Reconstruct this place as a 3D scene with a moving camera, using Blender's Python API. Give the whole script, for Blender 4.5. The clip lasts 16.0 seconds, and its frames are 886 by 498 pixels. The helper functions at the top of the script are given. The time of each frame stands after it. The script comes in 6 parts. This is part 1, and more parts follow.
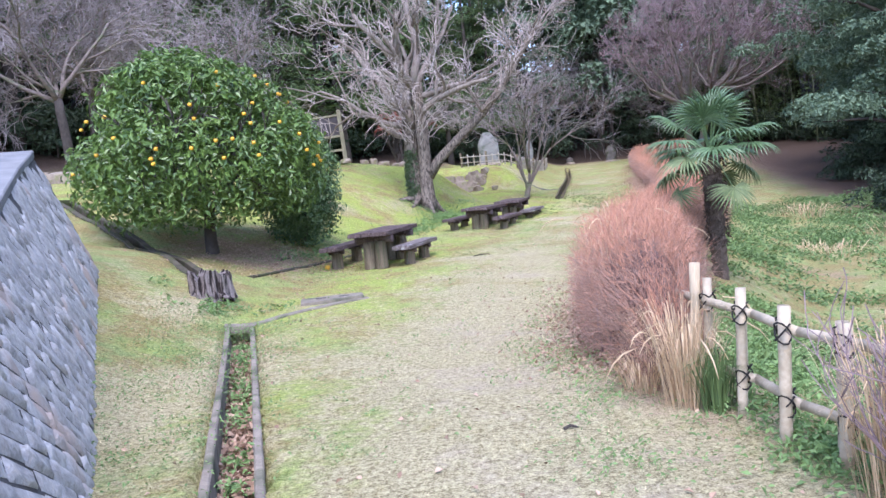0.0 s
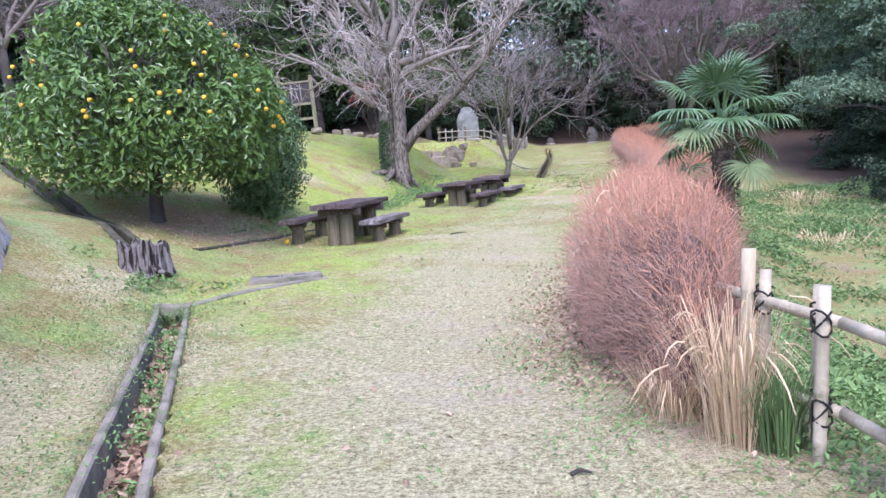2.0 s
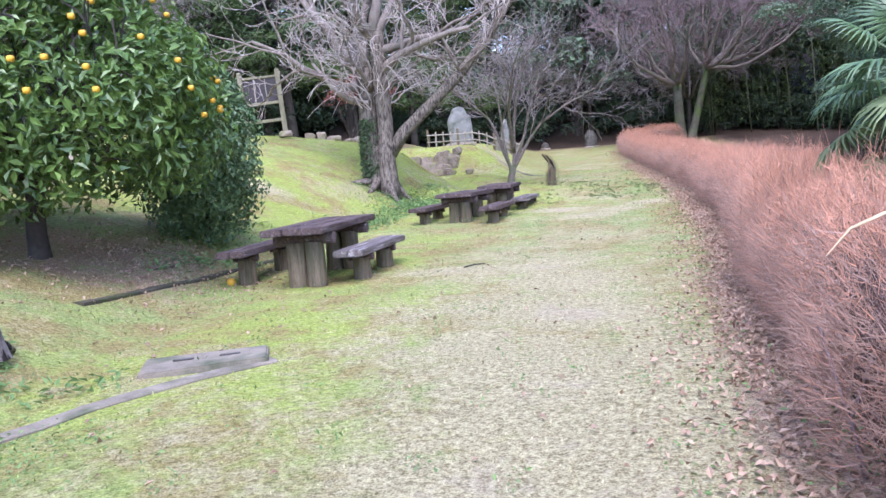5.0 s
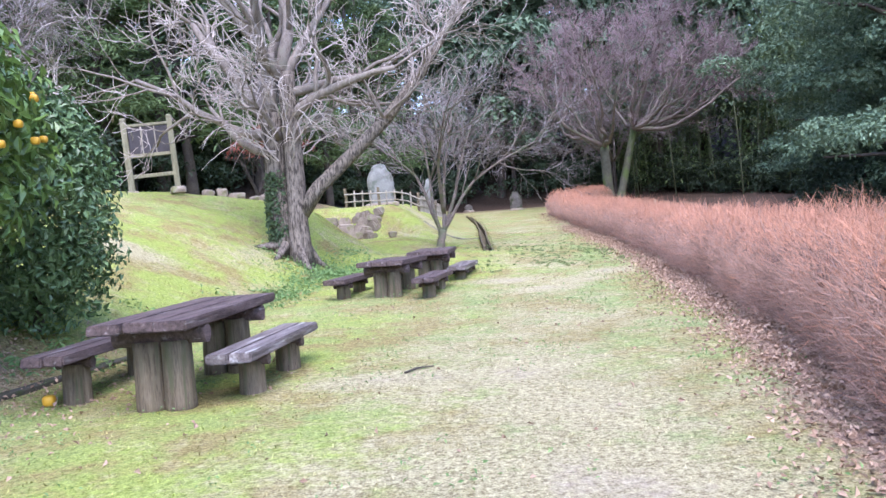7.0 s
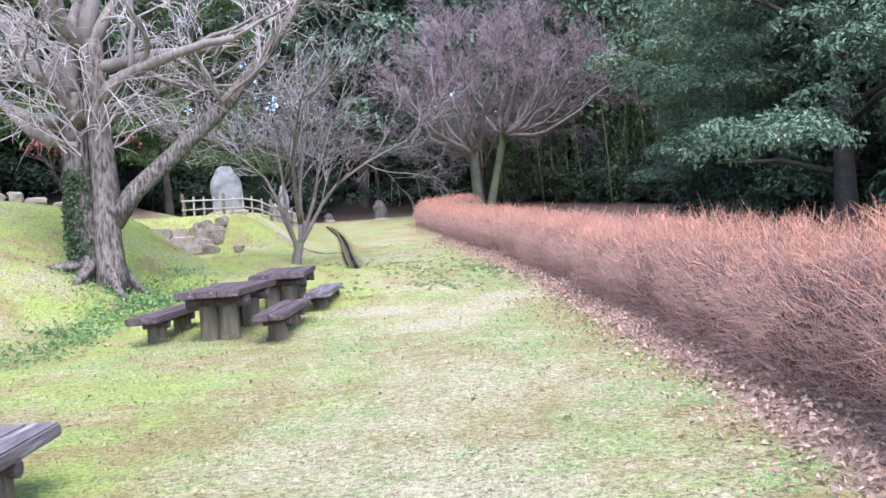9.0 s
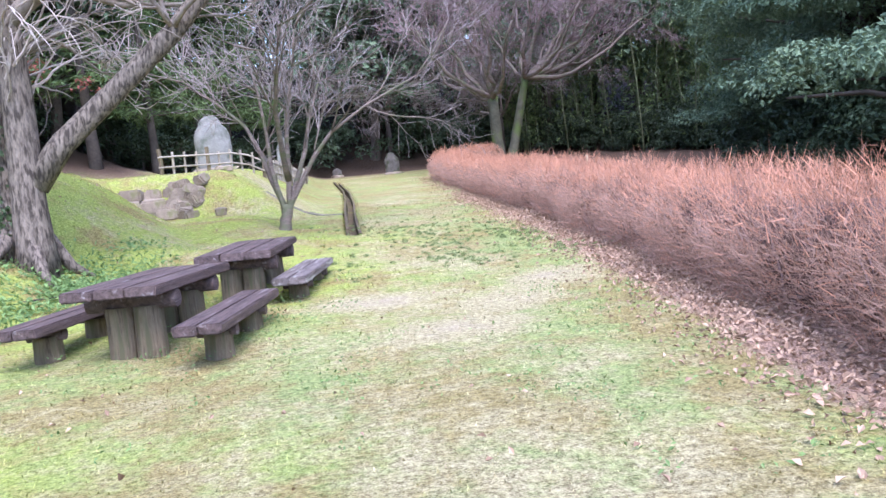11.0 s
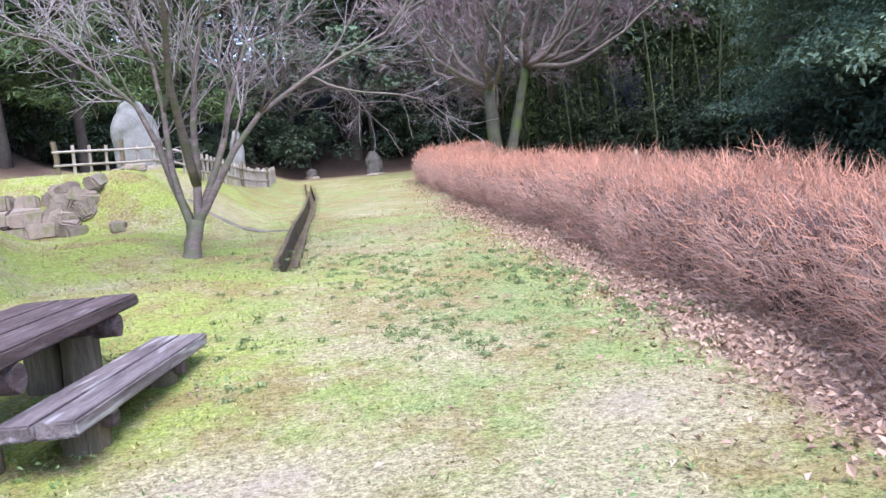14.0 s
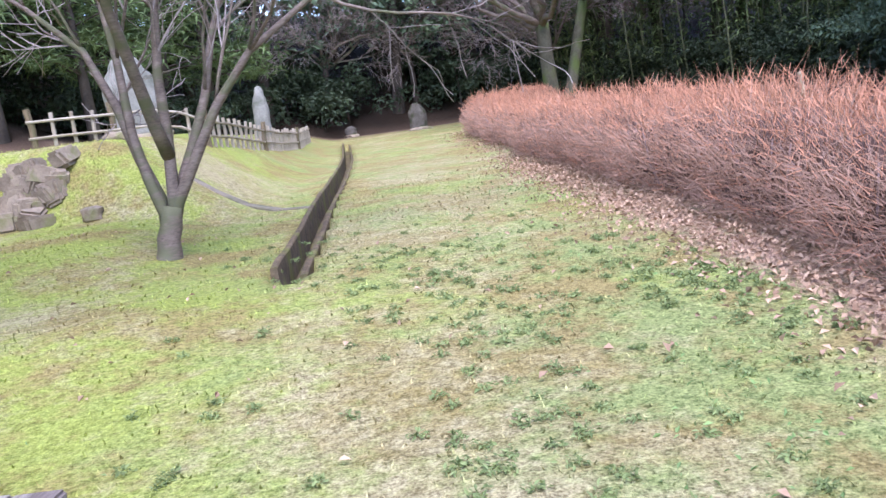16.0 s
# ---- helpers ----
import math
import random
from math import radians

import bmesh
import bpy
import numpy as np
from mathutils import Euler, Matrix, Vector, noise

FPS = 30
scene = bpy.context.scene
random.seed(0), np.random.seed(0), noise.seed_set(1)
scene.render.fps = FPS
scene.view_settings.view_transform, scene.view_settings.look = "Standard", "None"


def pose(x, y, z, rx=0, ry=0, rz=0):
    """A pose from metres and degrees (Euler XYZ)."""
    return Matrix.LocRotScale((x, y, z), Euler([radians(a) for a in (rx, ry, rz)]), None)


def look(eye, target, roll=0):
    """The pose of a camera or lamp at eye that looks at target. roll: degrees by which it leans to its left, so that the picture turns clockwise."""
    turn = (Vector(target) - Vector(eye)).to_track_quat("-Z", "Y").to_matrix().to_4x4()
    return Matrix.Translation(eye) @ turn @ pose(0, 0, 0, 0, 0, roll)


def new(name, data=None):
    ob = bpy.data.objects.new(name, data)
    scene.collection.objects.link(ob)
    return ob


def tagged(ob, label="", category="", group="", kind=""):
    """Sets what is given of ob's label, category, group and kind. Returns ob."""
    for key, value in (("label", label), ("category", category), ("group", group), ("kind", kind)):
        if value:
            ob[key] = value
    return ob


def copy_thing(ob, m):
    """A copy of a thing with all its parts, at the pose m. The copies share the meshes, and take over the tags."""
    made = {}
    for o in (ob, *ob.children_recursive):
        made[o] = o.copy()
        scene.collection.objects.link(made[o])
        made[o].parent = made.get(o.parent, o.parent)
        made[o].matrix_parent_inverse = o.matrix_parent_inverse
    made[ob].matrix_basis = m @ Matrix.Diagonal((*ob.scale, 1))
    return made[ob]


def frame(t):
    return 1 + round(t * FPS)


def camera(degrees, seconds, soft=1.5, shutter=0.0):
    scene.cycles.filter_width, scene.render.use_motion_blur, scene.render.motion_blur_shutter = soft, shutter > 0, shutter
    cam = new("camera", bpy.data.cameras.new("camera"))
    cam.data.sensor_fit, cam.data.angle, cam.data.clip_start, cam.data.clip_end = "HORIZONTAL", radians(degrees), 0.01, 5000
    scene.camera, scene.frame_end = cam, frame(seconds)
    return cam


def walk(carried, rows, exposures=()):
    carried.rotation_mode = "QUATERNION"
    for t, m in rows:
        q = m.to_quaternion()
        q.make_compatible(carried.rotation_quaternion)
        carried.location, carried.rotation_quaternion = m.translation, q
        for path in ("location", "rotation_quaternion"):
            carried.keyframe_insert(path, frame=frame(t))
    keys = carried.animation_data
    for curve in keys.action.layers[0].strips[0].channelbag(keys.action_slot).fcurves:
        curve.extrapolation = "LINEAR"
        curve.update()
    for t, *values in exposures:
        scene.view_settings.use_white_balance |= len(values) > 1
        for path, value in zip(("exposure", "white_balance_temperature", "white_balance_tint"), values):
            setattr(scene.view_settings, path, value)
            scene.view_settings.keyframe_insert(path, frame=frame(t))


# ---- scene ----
cam = camera(57.4, 16.0)
PATH = [
    (0, (0.704, -7.38, 1.724), (0.558, -5.392, 1.559), -5.6),
    (0.5, (0.732, -7.142, 1.7), (0.611, -5.156, 1.497), -5.2),
    (1, (0.714, -6.819, 1.71), (0.591, -4.835, 1.488), -4.0),
    (1.5, (0.662, -6.384, 1.644), (0.569, -4.405, 1.371), -5.4),
    (2, (0.624, -5.816, 1.542), (0.537, -3.83, 1.322), -3.6),
    (2.5, (0.552, -5.15, 1.522), (0.508, -3.157, 1.368), -3.6),
    (3, (0.463, -4.428, 1.479), (0.385, -2.44, 1.278), -3.9),
    (3.5, (0.352, -3.658, 1.469), (0.258, -1.677, 1.217), -3.7),
    (6, (-0.026, 0.316, 1.434), (0.012, 2.314, 1.345), -4.7),
    (6.5, (-0.058, 1.12, 1.432), (0.045, 3.117, 1.394), -4.1),
    (7, (-0.1, 1.991, 1.439), (0.077, 3.983, 1.379), -4.3),
    (7.5, (-0.058, 2.846, 1.453), (0.208, 4.826, 1.379), -4.3),
    (8, (0.011, 3.713, 1.481), (0.435, 5.667, 1.423), -2.9),
    (8.5, (0.13, 4.564, 1.501), (0.545, 6.52, 1.437), -4.7),
    (9, (0.282, 5.423, 1.499), (0.799, 7.354, 1.437), -4.3),
    (11.5, (1.377, 9.476, 1.526), (1.828, 11.416, 1.34), -5.9),
    (12, (1.642, 10.297, 1.518), (2.094, 12.236, 1.337), -6.3),
    (12.5, (1.925, 11.157, 1.518), (2.387, 13.095, 1.343), -5.2),
    (13, (2.133, 11.957, 1.503), (2.595, 13.898, 1.365), -5.1),
    (13.5, (2.348, 12.758, 1.529), (2.783, 14.701, 1.337), -6.0),
    (14, (2.486, 13.524, 1.551), (2.97, 15.457, 1.379), -5.2),
    (14.5, (2.641, 14.319, 1.559), (3.003, 16.272, 1.328), -5.8),
    (15, (2.787, 15.104, 1.57), (3.21, 17.045, 1.338), -5.4),
    (15.5, (2.922, 15.905, 1.568), (3.242, 17.866, 1.335), -6.1),
    (16, (3.07, 16.663, 1.596), (3.419, 18.613, 1.322), -8.2),
]
walk(cam, [(t, look(eye, target, roll)) for t, eye, target, roll in PATH], [(0, 1.91, 5730, 23), (4, 1.94, 5640, 24), (8, 2.21, 5690, 22), (12, 2.26, 5700, 23), (16, 2.14, 5880, 23)])

# ---- light ----
world = bpy.data.worlds.new("overcast_sky")
scene.world = world
world.use_nodes = True
wn = world.node_tree
sky = wn.nodes.new("ShaderNodeTexSky")
sky.sky_type = 'NISHITA'
sky.sun_disc = False
SUN_EL, SUN_AZ = radians(58), radians(178)
sky.sun_elevation, sky.sun_rotation = SUN_EL, SUN_AZ
sky.dust_density, sky.air_density = 1.0, 1.0
wn.nodes["Background"].inputs[1].default_value = 0.15
wn.links.new(sky.outputs[0], wn.nodes["Background"].inputs[0])
sun = new("sun", bpy.data.lights.new("sun", 'SUN'))
sun.data.energy, sun.data.angle, sun.data.color = 1.2, radians(40), (1.0, 0.97, 0.93)
sd = Vector((math.sin(SUN_AZ) * math.cos(SUN_EL), math.cos(SUN_AZ) * math.cos(SUN_EL), math.sin(SUN_EL)))
sun.matrix_world = look(sd * 40, (0, 0, 0))

# ---- helpers of the place ----
rng = np.random.default_rng(7)


def sm(a, b, v):
    u = np.clip((np.asarray(v, float) - a) / (b - a), 0, 1)
    return u * u * (3 - 2 * u)


def lump(x, y, s, k=0):
    """Smooth waves that stand in for uneven ground, about -1 to 1."""
    a = np.sin(x * 1.7 / s + 1.3 * np.sin(y * 1.1 / s + k) + k) * np.cos(y * 1.9 / s + 1.1 * np.sin(x * 0.9 / s - k))
    b = np.sin(x * 4.1 / s + y * 2.3 / s + k * 2) * np.cos(y * 3.7 / s - x * 1.3 / s)
    return 0.65 * a + 0.35 * b


FOOT_Y, FOOT_X = (-9, -4.5, 0, 3, 6, 9.3, 13, 17, 20, 22.5, 26, 28.4, 36, 50, 60), (-1.6, -1.8, -2.4, -2.8, -2.75, -2.75, -2.5, -2.0, -1.0, -0.5, -0.6, -1.0, -3.0, -5.0, -6.0)
EDGE_Y, EDGE_X = (-12, -2.2, 0, 2, 6, 10.8, 17, 20, 23, 26, 30, 34, 40, 44, 60), (1.8, 1.75, 1.5, 1.55, 2.55, 4.0, 5.35, 5.85, 6.15, 6.5, 6.95, 7.45, 8.3, 9.0, 12.5)
TERRACE_X, TERRACE_Z = (-9, -7, -5.5, -4, -3, -2, -1.45, -0.8, 0.0, 0.4), (3.3, 3.05, 2.86, 2.62, 2.44, 2.25, 1.95, 1.4, 0.9, 0.0)
TRACK_Y, TRACK_Z = (-12, -4, 2, 5, 8.5, 12, 17.5, 20, 23, 30, 40, 50, 70), (0.05, 0.03, -0.02, 0.05, 0.12, 0.17, 0.33, 0.47, 0.68, 1.02, 1.46, 1.95, 3.2)


WOODS_Y, WOODS_X = (-12, 6, 14, 24, 32, 40, 50, 60), (27.5, 22, 16.5, 16, 19.5, 24, 26, 30)


def woods(y):
    return np.interp(y, WOODS_Y, WOODS_X)


def foot(y):
    return np.interp(y, FOOT_Y, FOOT_X)


def edge(y):
    return np.interp(y, EDGE_Y, EDGE_X)


DRAINS = []          # (points, half width, depth) of the open channels


def channel_off(x, y, pts):
    best = np.full(np.shape(x), 1e9)
    for (ax, ay), (bx, by) in zip(pts[:-1], pts[1:]):
        dx, dy = bx - ax, by - ay
        u = np.clip(((x - ax) * dx + (y - ay) * dy) / (dx * dx + dy * dy), 0, 1)
        best = np.minimum(best, np.hypot(x - ax - u * dx, y - ay - u * dy))
    return best


def ground_raw(x, y):
    x, y = np.asarray(x, float), np.asarray(y, float)
    z = np.interp(y, TRACK_Y, TRACK_Z)
    d = np.maximum(foot(y) - x, 0)
    d = np.where(d < 0.6, d * d / 1.2, d - 0.3)
    high = np.interp(y, (-10, 2, 8, 14, 20, 26, 28.5, 33, 45, 60), (1.9, 2.2, 2.3, 2.5, 2.7, 2.6, 2.2, 2.0, 1.6, 1.0))
    steep = np.interp(y, (-10, 0, 4, 8.5, 12, 18, 22, 26.5, 29, 60), (0.3, 0.33, 0.42, 0.26, 0.42, 0.52, 0.52, 0.4, 0.4, 0.4))
    bank = high * np.tanh(steep * d / high)
    # the mound with the monument
    brow = np.interp(y, (20, 23, 25, 28, 36, 50, 60), (1.2, 2.2, 2.55, 2.95, 4.05, 5.5, 6.5))
    mound = np.interp(y, (22, 29, 33, 45, 60), (1.15, 1.25, 1.2, 0.8, 0.4)) * sm(0, 2.6, brow - x) * sm(27.3, 29.0, y + 0.35 * np.maximum(x, -1.5) + 0.1)
    mound = np.maximum(mound, 0.25 * sm(0, 2.0, brow - x) * sm(22.5, 25, y))
    z = z + np.maximum(bank, mound) + 0.15 * np.minimum(bank, mound)
    # the terrace behind the large tree and the low crest before the hollow
    level = sm(21.3, 24.6, y) * (1 - sm(26.3, 27.5, y) * sm(-2.7, -1.7, x))
    z = z + level * np.maximum(np.interp(x, TERRACE_X, TERRACE_Z) - z, 0)
    z = z + 0.13 * np.exp(-((y - 22.1) / 0.65) ** 2) * sm(3.0, 1.8, x) * sm(-1.6, -0.4, x)
    # the valley beyond the hedge and the fence
    e = x - edge(y) - 0.7
    z = z - np.interp(y, (-10, 0, 12, 25, 36, 42), (1.1, 1.2, 1.0, 0.6, 0.3, 0.0)) * sm(0, 3.2, e)
    # wooded hillsides all around
    z = z + 0.28 * np.maximum(y - 53 - 0.15 * np.abs(x - 5), 0) + 0.25 * np.maximum(x - woods(y) - 1, 0) + 0.25 * np.maximum(-13 - x, 0) * sm(4, 20, y)
    z = z + 0.3 * np.maximum(np.minimum(-1.0 - x, y - 37), 0)
    z = np.minimum(z, 14 + 0 * z)
    z = z + 0.025 * lump(x, y, 1.3) + (0.06 * lump(x, y, 4.0, 2) + 0.045 * lump(x, y, 1.1, 5)) * sm(0.2, 2.0, d)
    return z


def gz(x, y):
    return float(ground_raw(x, y))


def ground_cut(x, y):
    z = ground_raw(x, y)
    for pts, half, deep in DRAINS:
        z = z - (deep + 0.12) * (channel_off(x, y, pts) < half + 0.055)
    return z


def mesh_of(name, verts, faces, smooth=False):
    me = bpy.data.meshes.new(name)
    verts = np.asarray(verts, float)
    me.from_pydata(verts.tolist(), [], faces if isinstance(faces, list) else faces.tolist())
    if smooth:
        me.polygons.foreach_set("use_smooth", np.ones(len(me.polygons), bool))
    me.update()
    return me


def part(name, me, material, parent=None, label=""):
    """One mesh object, from a bmesh or a mesh, under a thing."""
    if isinstance(me, bmesh.types.BMesh):
        bm, me = me, bpy.data.meshes.new(name)
        bm.to_mesh(me)
        bm.free()
    ob = new(name, me)
    me.materials.clear()
    me.materials.append(material)
    if parent is not None:
        ob.parent = parent
    if label:
        ob["label"] = label
    return ob


def thing(name, m, label, category, group="", kind=""):
    ob = new(name)
    ob.empty_display_size = 0.2
    ob.matrix_basis = m
    return tagged(ob, label, category, group, kind)


def tubes(lines):
    """Tapered tubes along lines of (points, radii, sides): verts and faces."""
    vs, fs, n0 = [], [], 0
    for pts, rad, n in lines:
        pts = np.asarray(pts, float)
        k = len(pts)
        tan = np.gradient(pts, axis=0)
        tan /= np.linalg.norm(tan, axis=1)[:, None] + 1e-9
        ref = np.array([0.31, 0.17, 0.93]) if abs(tan[0][2]) < 0.8 else np.array([0.95, 0.2, 0.1])
        a = np.cross(tan, ref)
        a /= np.linalg.norm(a, axis=1)[:, None] + 1e-9
        b = np.cross(tan, a)
        ang = np.arange(n) * 2 * math.pi / n
        ring = a[:, None, :] * np.cos(ang)[None, :, None] + b[:, None, :] * np.sin(ang)[None, :, None]
        v = pts[:, None, :] + ring * np.asarray(rad, float)[:, None, None]
        vs.append(v.reshape(-1, 3))
        for i in range(k - 1):
            o = n0 + i * n
            for j in range(n):
                j2 = (j + 1) % n
                fs.append((o + j, o + j2, o + n + j2, o + n + j))
        if n > 3:
            fs.append(tuple(n0 + j for j in range(n))[::-1])
            fs.append(tuple(n0 + (k - 1) * n + j for j in range(n)))
        n0 += k * n
    return np.concatenate(vs), fs


def leaves(pos, nrm, length, width, fold=0.25, droop=0.3, seed=1):
    """Folded leaves, two faces each, at pos, facing about nrm."""
    r = np.random.default_rng(seed)
    pos, nrm = np.asarray(pos, float), np.asarray(nrm, float)
    n = len(pos)
    nrm = nrm + r.normal(0, 0.55, (n, 3))
    nrm /= np.linalg.norm(nrm, axis=1)[:, None] + 1e-9
    along = r.normal(0, 1, (n, 3))
    along[:, 2] -= droop
    along -= nrm * (along * nrm).sum(1)[:, None]
    along /= np.linalg.norm(along, axis=1)[:, None] + 1e-9
    side = np.cross(nrm, along)
    s = r.uniform(0.65, 1.25, (n, 1))
    ln, w = length * s, width * s
    mid = pos + along * ln * 0.45
    v = np.stack([pos, mid + side * w / 2 + nrm * w * fold, pos + along * ln - nrm * ln * 0.12, mid - side * w / 2 + nrm * w * fold], 1).reshape(-1, 3)
    i = np.arange(n)[:, None] * 4
    f = np.concatenate([i + (0, 1, 2), i + (0, 2, 3)])
    return v, f


def spikes(base, tip, rad, bend=None):
    """Thin twigs or blades: three-sided, pointed, in two lengths."""
    base, tip = np.asarray(base, float), np.asarray(tip, float)
    n = len(base)
    d = tip - base
    a = np.cross(d, (0.3, 0.2, 0.93))
    a /= np.linalg.norm(a, axis=1)[:, None] + 1e-9
    b = np.cross(d, a)
    b /= np.linalg.norm(b, axis=1)[:, None] + 1e-9
    rad = np.broadcast_to(np.asarray(rad, float), (n,))[:, None]
    mid = (base + tip) / 2 + (bend if bend is not None else 0)
    rows = []
    for c, k in ((base, 1.0), (mid, 0.75)):
        for q in (0, 2.094, 4.189):
            rows.append(c + (a * math.cos(q) + b * math.sin(q)) * rad * k)
    rows.append(tip)
    v = np.stack(rows, 1).reshape(-1, 3)
    i = np.arange(n)[:, None] * 7
    f = [(i + q).tolist() for q in ((0, 1, 4, 3), (1, 2, 5, 4), (2, 0, 3, 5), (3, 4, 6), (4, 5, 6), (5, 3, 6))]
    return v, sum(f, [])


def needles(base, tip, rad):
    """Straight pointed twigs of three faces each."""
    d = tip - base
    sa = np.cross(d, (0.3, 0.2, 0.93))
    sa /= np.linalg.norm(sa, axis=1)[:, None] + 1e-9
    sb = np.cross(d, sa)
    sb /= np.linalg.norm(sb, axis=1)[:, None] + 1e-9
    v = np.stack([base + (sa * math.cos(k) + sb * math.sin(k)) * rad[:, None] for k in (0, 2.094, 4.189)] + [tip], 1).reshape(-1, 3)
    i4 = np.arange(len(base))[:, None] * 4
    return v, np.concatenate([i4 + (0, 1, 3), i4 + (1, 2, 3), i4 + (2, 0, 3)])


def box_bm(sx, sy, sz, bevel=0.01, centre=(0, 0, 0), segments=1, jitter=0.0, seed=0):
    bm = bmesh.new()
    bmesh.ops.create_cube(bm, size=1)
    r = random.Random(seed)
    for v in bm.verts:
        v.co = Vector((v.co.x * sx, v.co.y * sy, v.co.z * sz))
        v.co += Vector((r.uniform(-1, 1), r.uniform(-1, 1), r.uniform(-1, 1))) * jitter
    if bevel:
        bmesh.ops.bevel(bm, geom=bm.edges[:], offset=bevel, segments=segments, affect='EDGES')
    bmesh.ops.translate(bm, verts=bm.verts, vec=centre)
    return bm


def rock_bm(sx, sy, sz, seed, rough=0.16, cuts=2, block=0.6):
    bm = bmesh.new()
    bmesh.ops.create_icosphere(bm, subdivisions=cuts, radius=0.5)
    off = Vector((seed * 7.3, seed * 3.1, seed * 1.7))
    for v in bm.verts:
        c = v.co.normalized()
        q = Vector([math.copysign(abs(a) ** block, a) for a in c])
        k = (0.52 - 0.06 * (block < 0.5)) * (1 + rough * noise.noise(c * 1.6 + off) * 2 + rough * 0.6 * noise.noise(c * 4 + off))
        v.co = Vector((q.x * sx * k, q.y * sy * k, q.z * sz * k))
    return bm


# ---- materials ----
def material(name, dark, light, scale=6.0, rough=0.8, bump=0.3, fine=40.0, spots=None, spot_scale=3.0, spot_cut=(0.5, 0.62), island=0.0, stretch=(1, 1, 1), spec=0.3, objrand=0.0, coat=0.0, through_light=0.0, coords="Object"):
    m = bpy.data.materials.new(name)
    m.use_nodes = True
    nt = m.node_tree
    N, L = nt.nodes.new, nt.links.new
    bsdf = nt.nodes["Principled BSDF"]
    tc = N("ShaderNodeTexCoord")
    mp = N("ShaderNodeMapping")
    mp.inputs["Scale"].default_value = stretch
    if coords == "World":
        ge = N("ShaderNodeNewGeometry")
        L(ge.outputs["Position"], mp.inputs[0])
    else:
        L(tc.outputs[coords], mp.inputs[0])
    n1 = N("ShaderNodeTexNoise")
    n1.inputs["Scale"].default_value, n1.inputs["Detail"].default_value, n1.inputs["Roughness"].default_value = scale, 6, 0.62
    L(mp.outputs[0], n1.inputs["Vector"])
    n2 = N("ShaderNodeTexNoise")
    n2.inputs["Scale"].default_value, n2.inputs["Detail"].default_value = fine, 5
    L(mp.outputs[0], n2.inputs["Vector"])
    mix = N("ShaderNodeMix")
    mix.data_type = 'RGBA'
    mix.inputs[6].default_value, mix.inputs[7].default_value = (*dark, 1), (*light, 1)
    add = N("ShaderNodeMath")
    add.operation = 'MULTIPLY_ADD'
    add.inputs[1].default_value, add.inputs[2].default_value = 0.45, 0.0
    L(n2.outputs[0], add.inputs[0])
    a2 = N("ShaderNodeMath")
    a2.operation = 'MULTIPLY_ADD'
    a2.inputs[1].default_value = 0.9
    L(n1.outputs[0], a2.inputs[0])
    L(add.outputs[0], a2.inputs[2])
    last = a2.outputs[0]
    if island or objrand:
        src = N("ShaderNodeNewGeometry").outputs["Random Per Island"] if island else N("ShaderNodeObjectInfo").outputs["Random"]
        a3 = N("ShaderNodeMath")
        a3.operation = 'MULTIPLY_ADD'
        a3.inputs[1].default_value = island or objrand
        L(src, a3.inputs[0])
        L(last, a3.inputs[2])
        last = a3.outputs[0]
    rng_ = N("ShaderNodeMapRange")
    rng_.inputs[1].default_value, rng_.inputs[2].default_value = 0.4, 1.0 + (island or objrand) * 0.8
    L(last, rng_.inputs[0])
    L(rng_.outputs[0], mix.inputs[0])
    colour = mix.outputs[2]
    if spots:
        n3 = N("ShaderNodeTexNoise")
        n3.inputs["Scale"].default_value, n3.inputs["Detail"].default_value = spot_scale, 7
        L(mp.outputs[0], n3.inputs["Vector"])
        mr = N("ShaderNodeMapRange")
        mr.inputs[1].default_value, mr.inputs[2].default_value = spot_cut
        L(n3.outputs[0], mr.inputs[0])
        mx = N("ShaderNodeMix")
        mx.data_type = 'RGBA'
        mx.inputs[7].default_value = (*spots, 1)
        L(mr.outputs[0], mx.inputs[0])
        L(colour, mx.inputs[6])
        colour = mx.outputs[2]
    L(colour, bsdf.inputs["Base Color"])
    bsdf.inputs["Roughness"].default_value = rough
    bsdf.inputs["Specular IOR Level"].default_value = spec
    bsdf.inputs["Coat Weight"].default_value = coat
    if bump:
        bp = N("ShaderNodeBump")
        bp.inputs["Strength"].default_value, bp.inputs["Distance"].default_value = bump, 0.02
        L(a2.outputs[0], bp.inputs["Height"])
        L(bp.outputs[0], bsdf.inputs["Normal"])
    if through_light:
        tl = N("ShaderNodeBsdfTranslucent")
        L(colour, tl.inputs[0])
        ms = N("ShaderNodeMixShader")
        ms.inputs[0].default_value = through_light
        L(bsdf.outputs[0], ms.inputs[1])
        L(tl.outputs[0], ms.inputs[2])
        L(ms.outputs[0], nt.nodes["Material Output"].inputs[0])
    return m


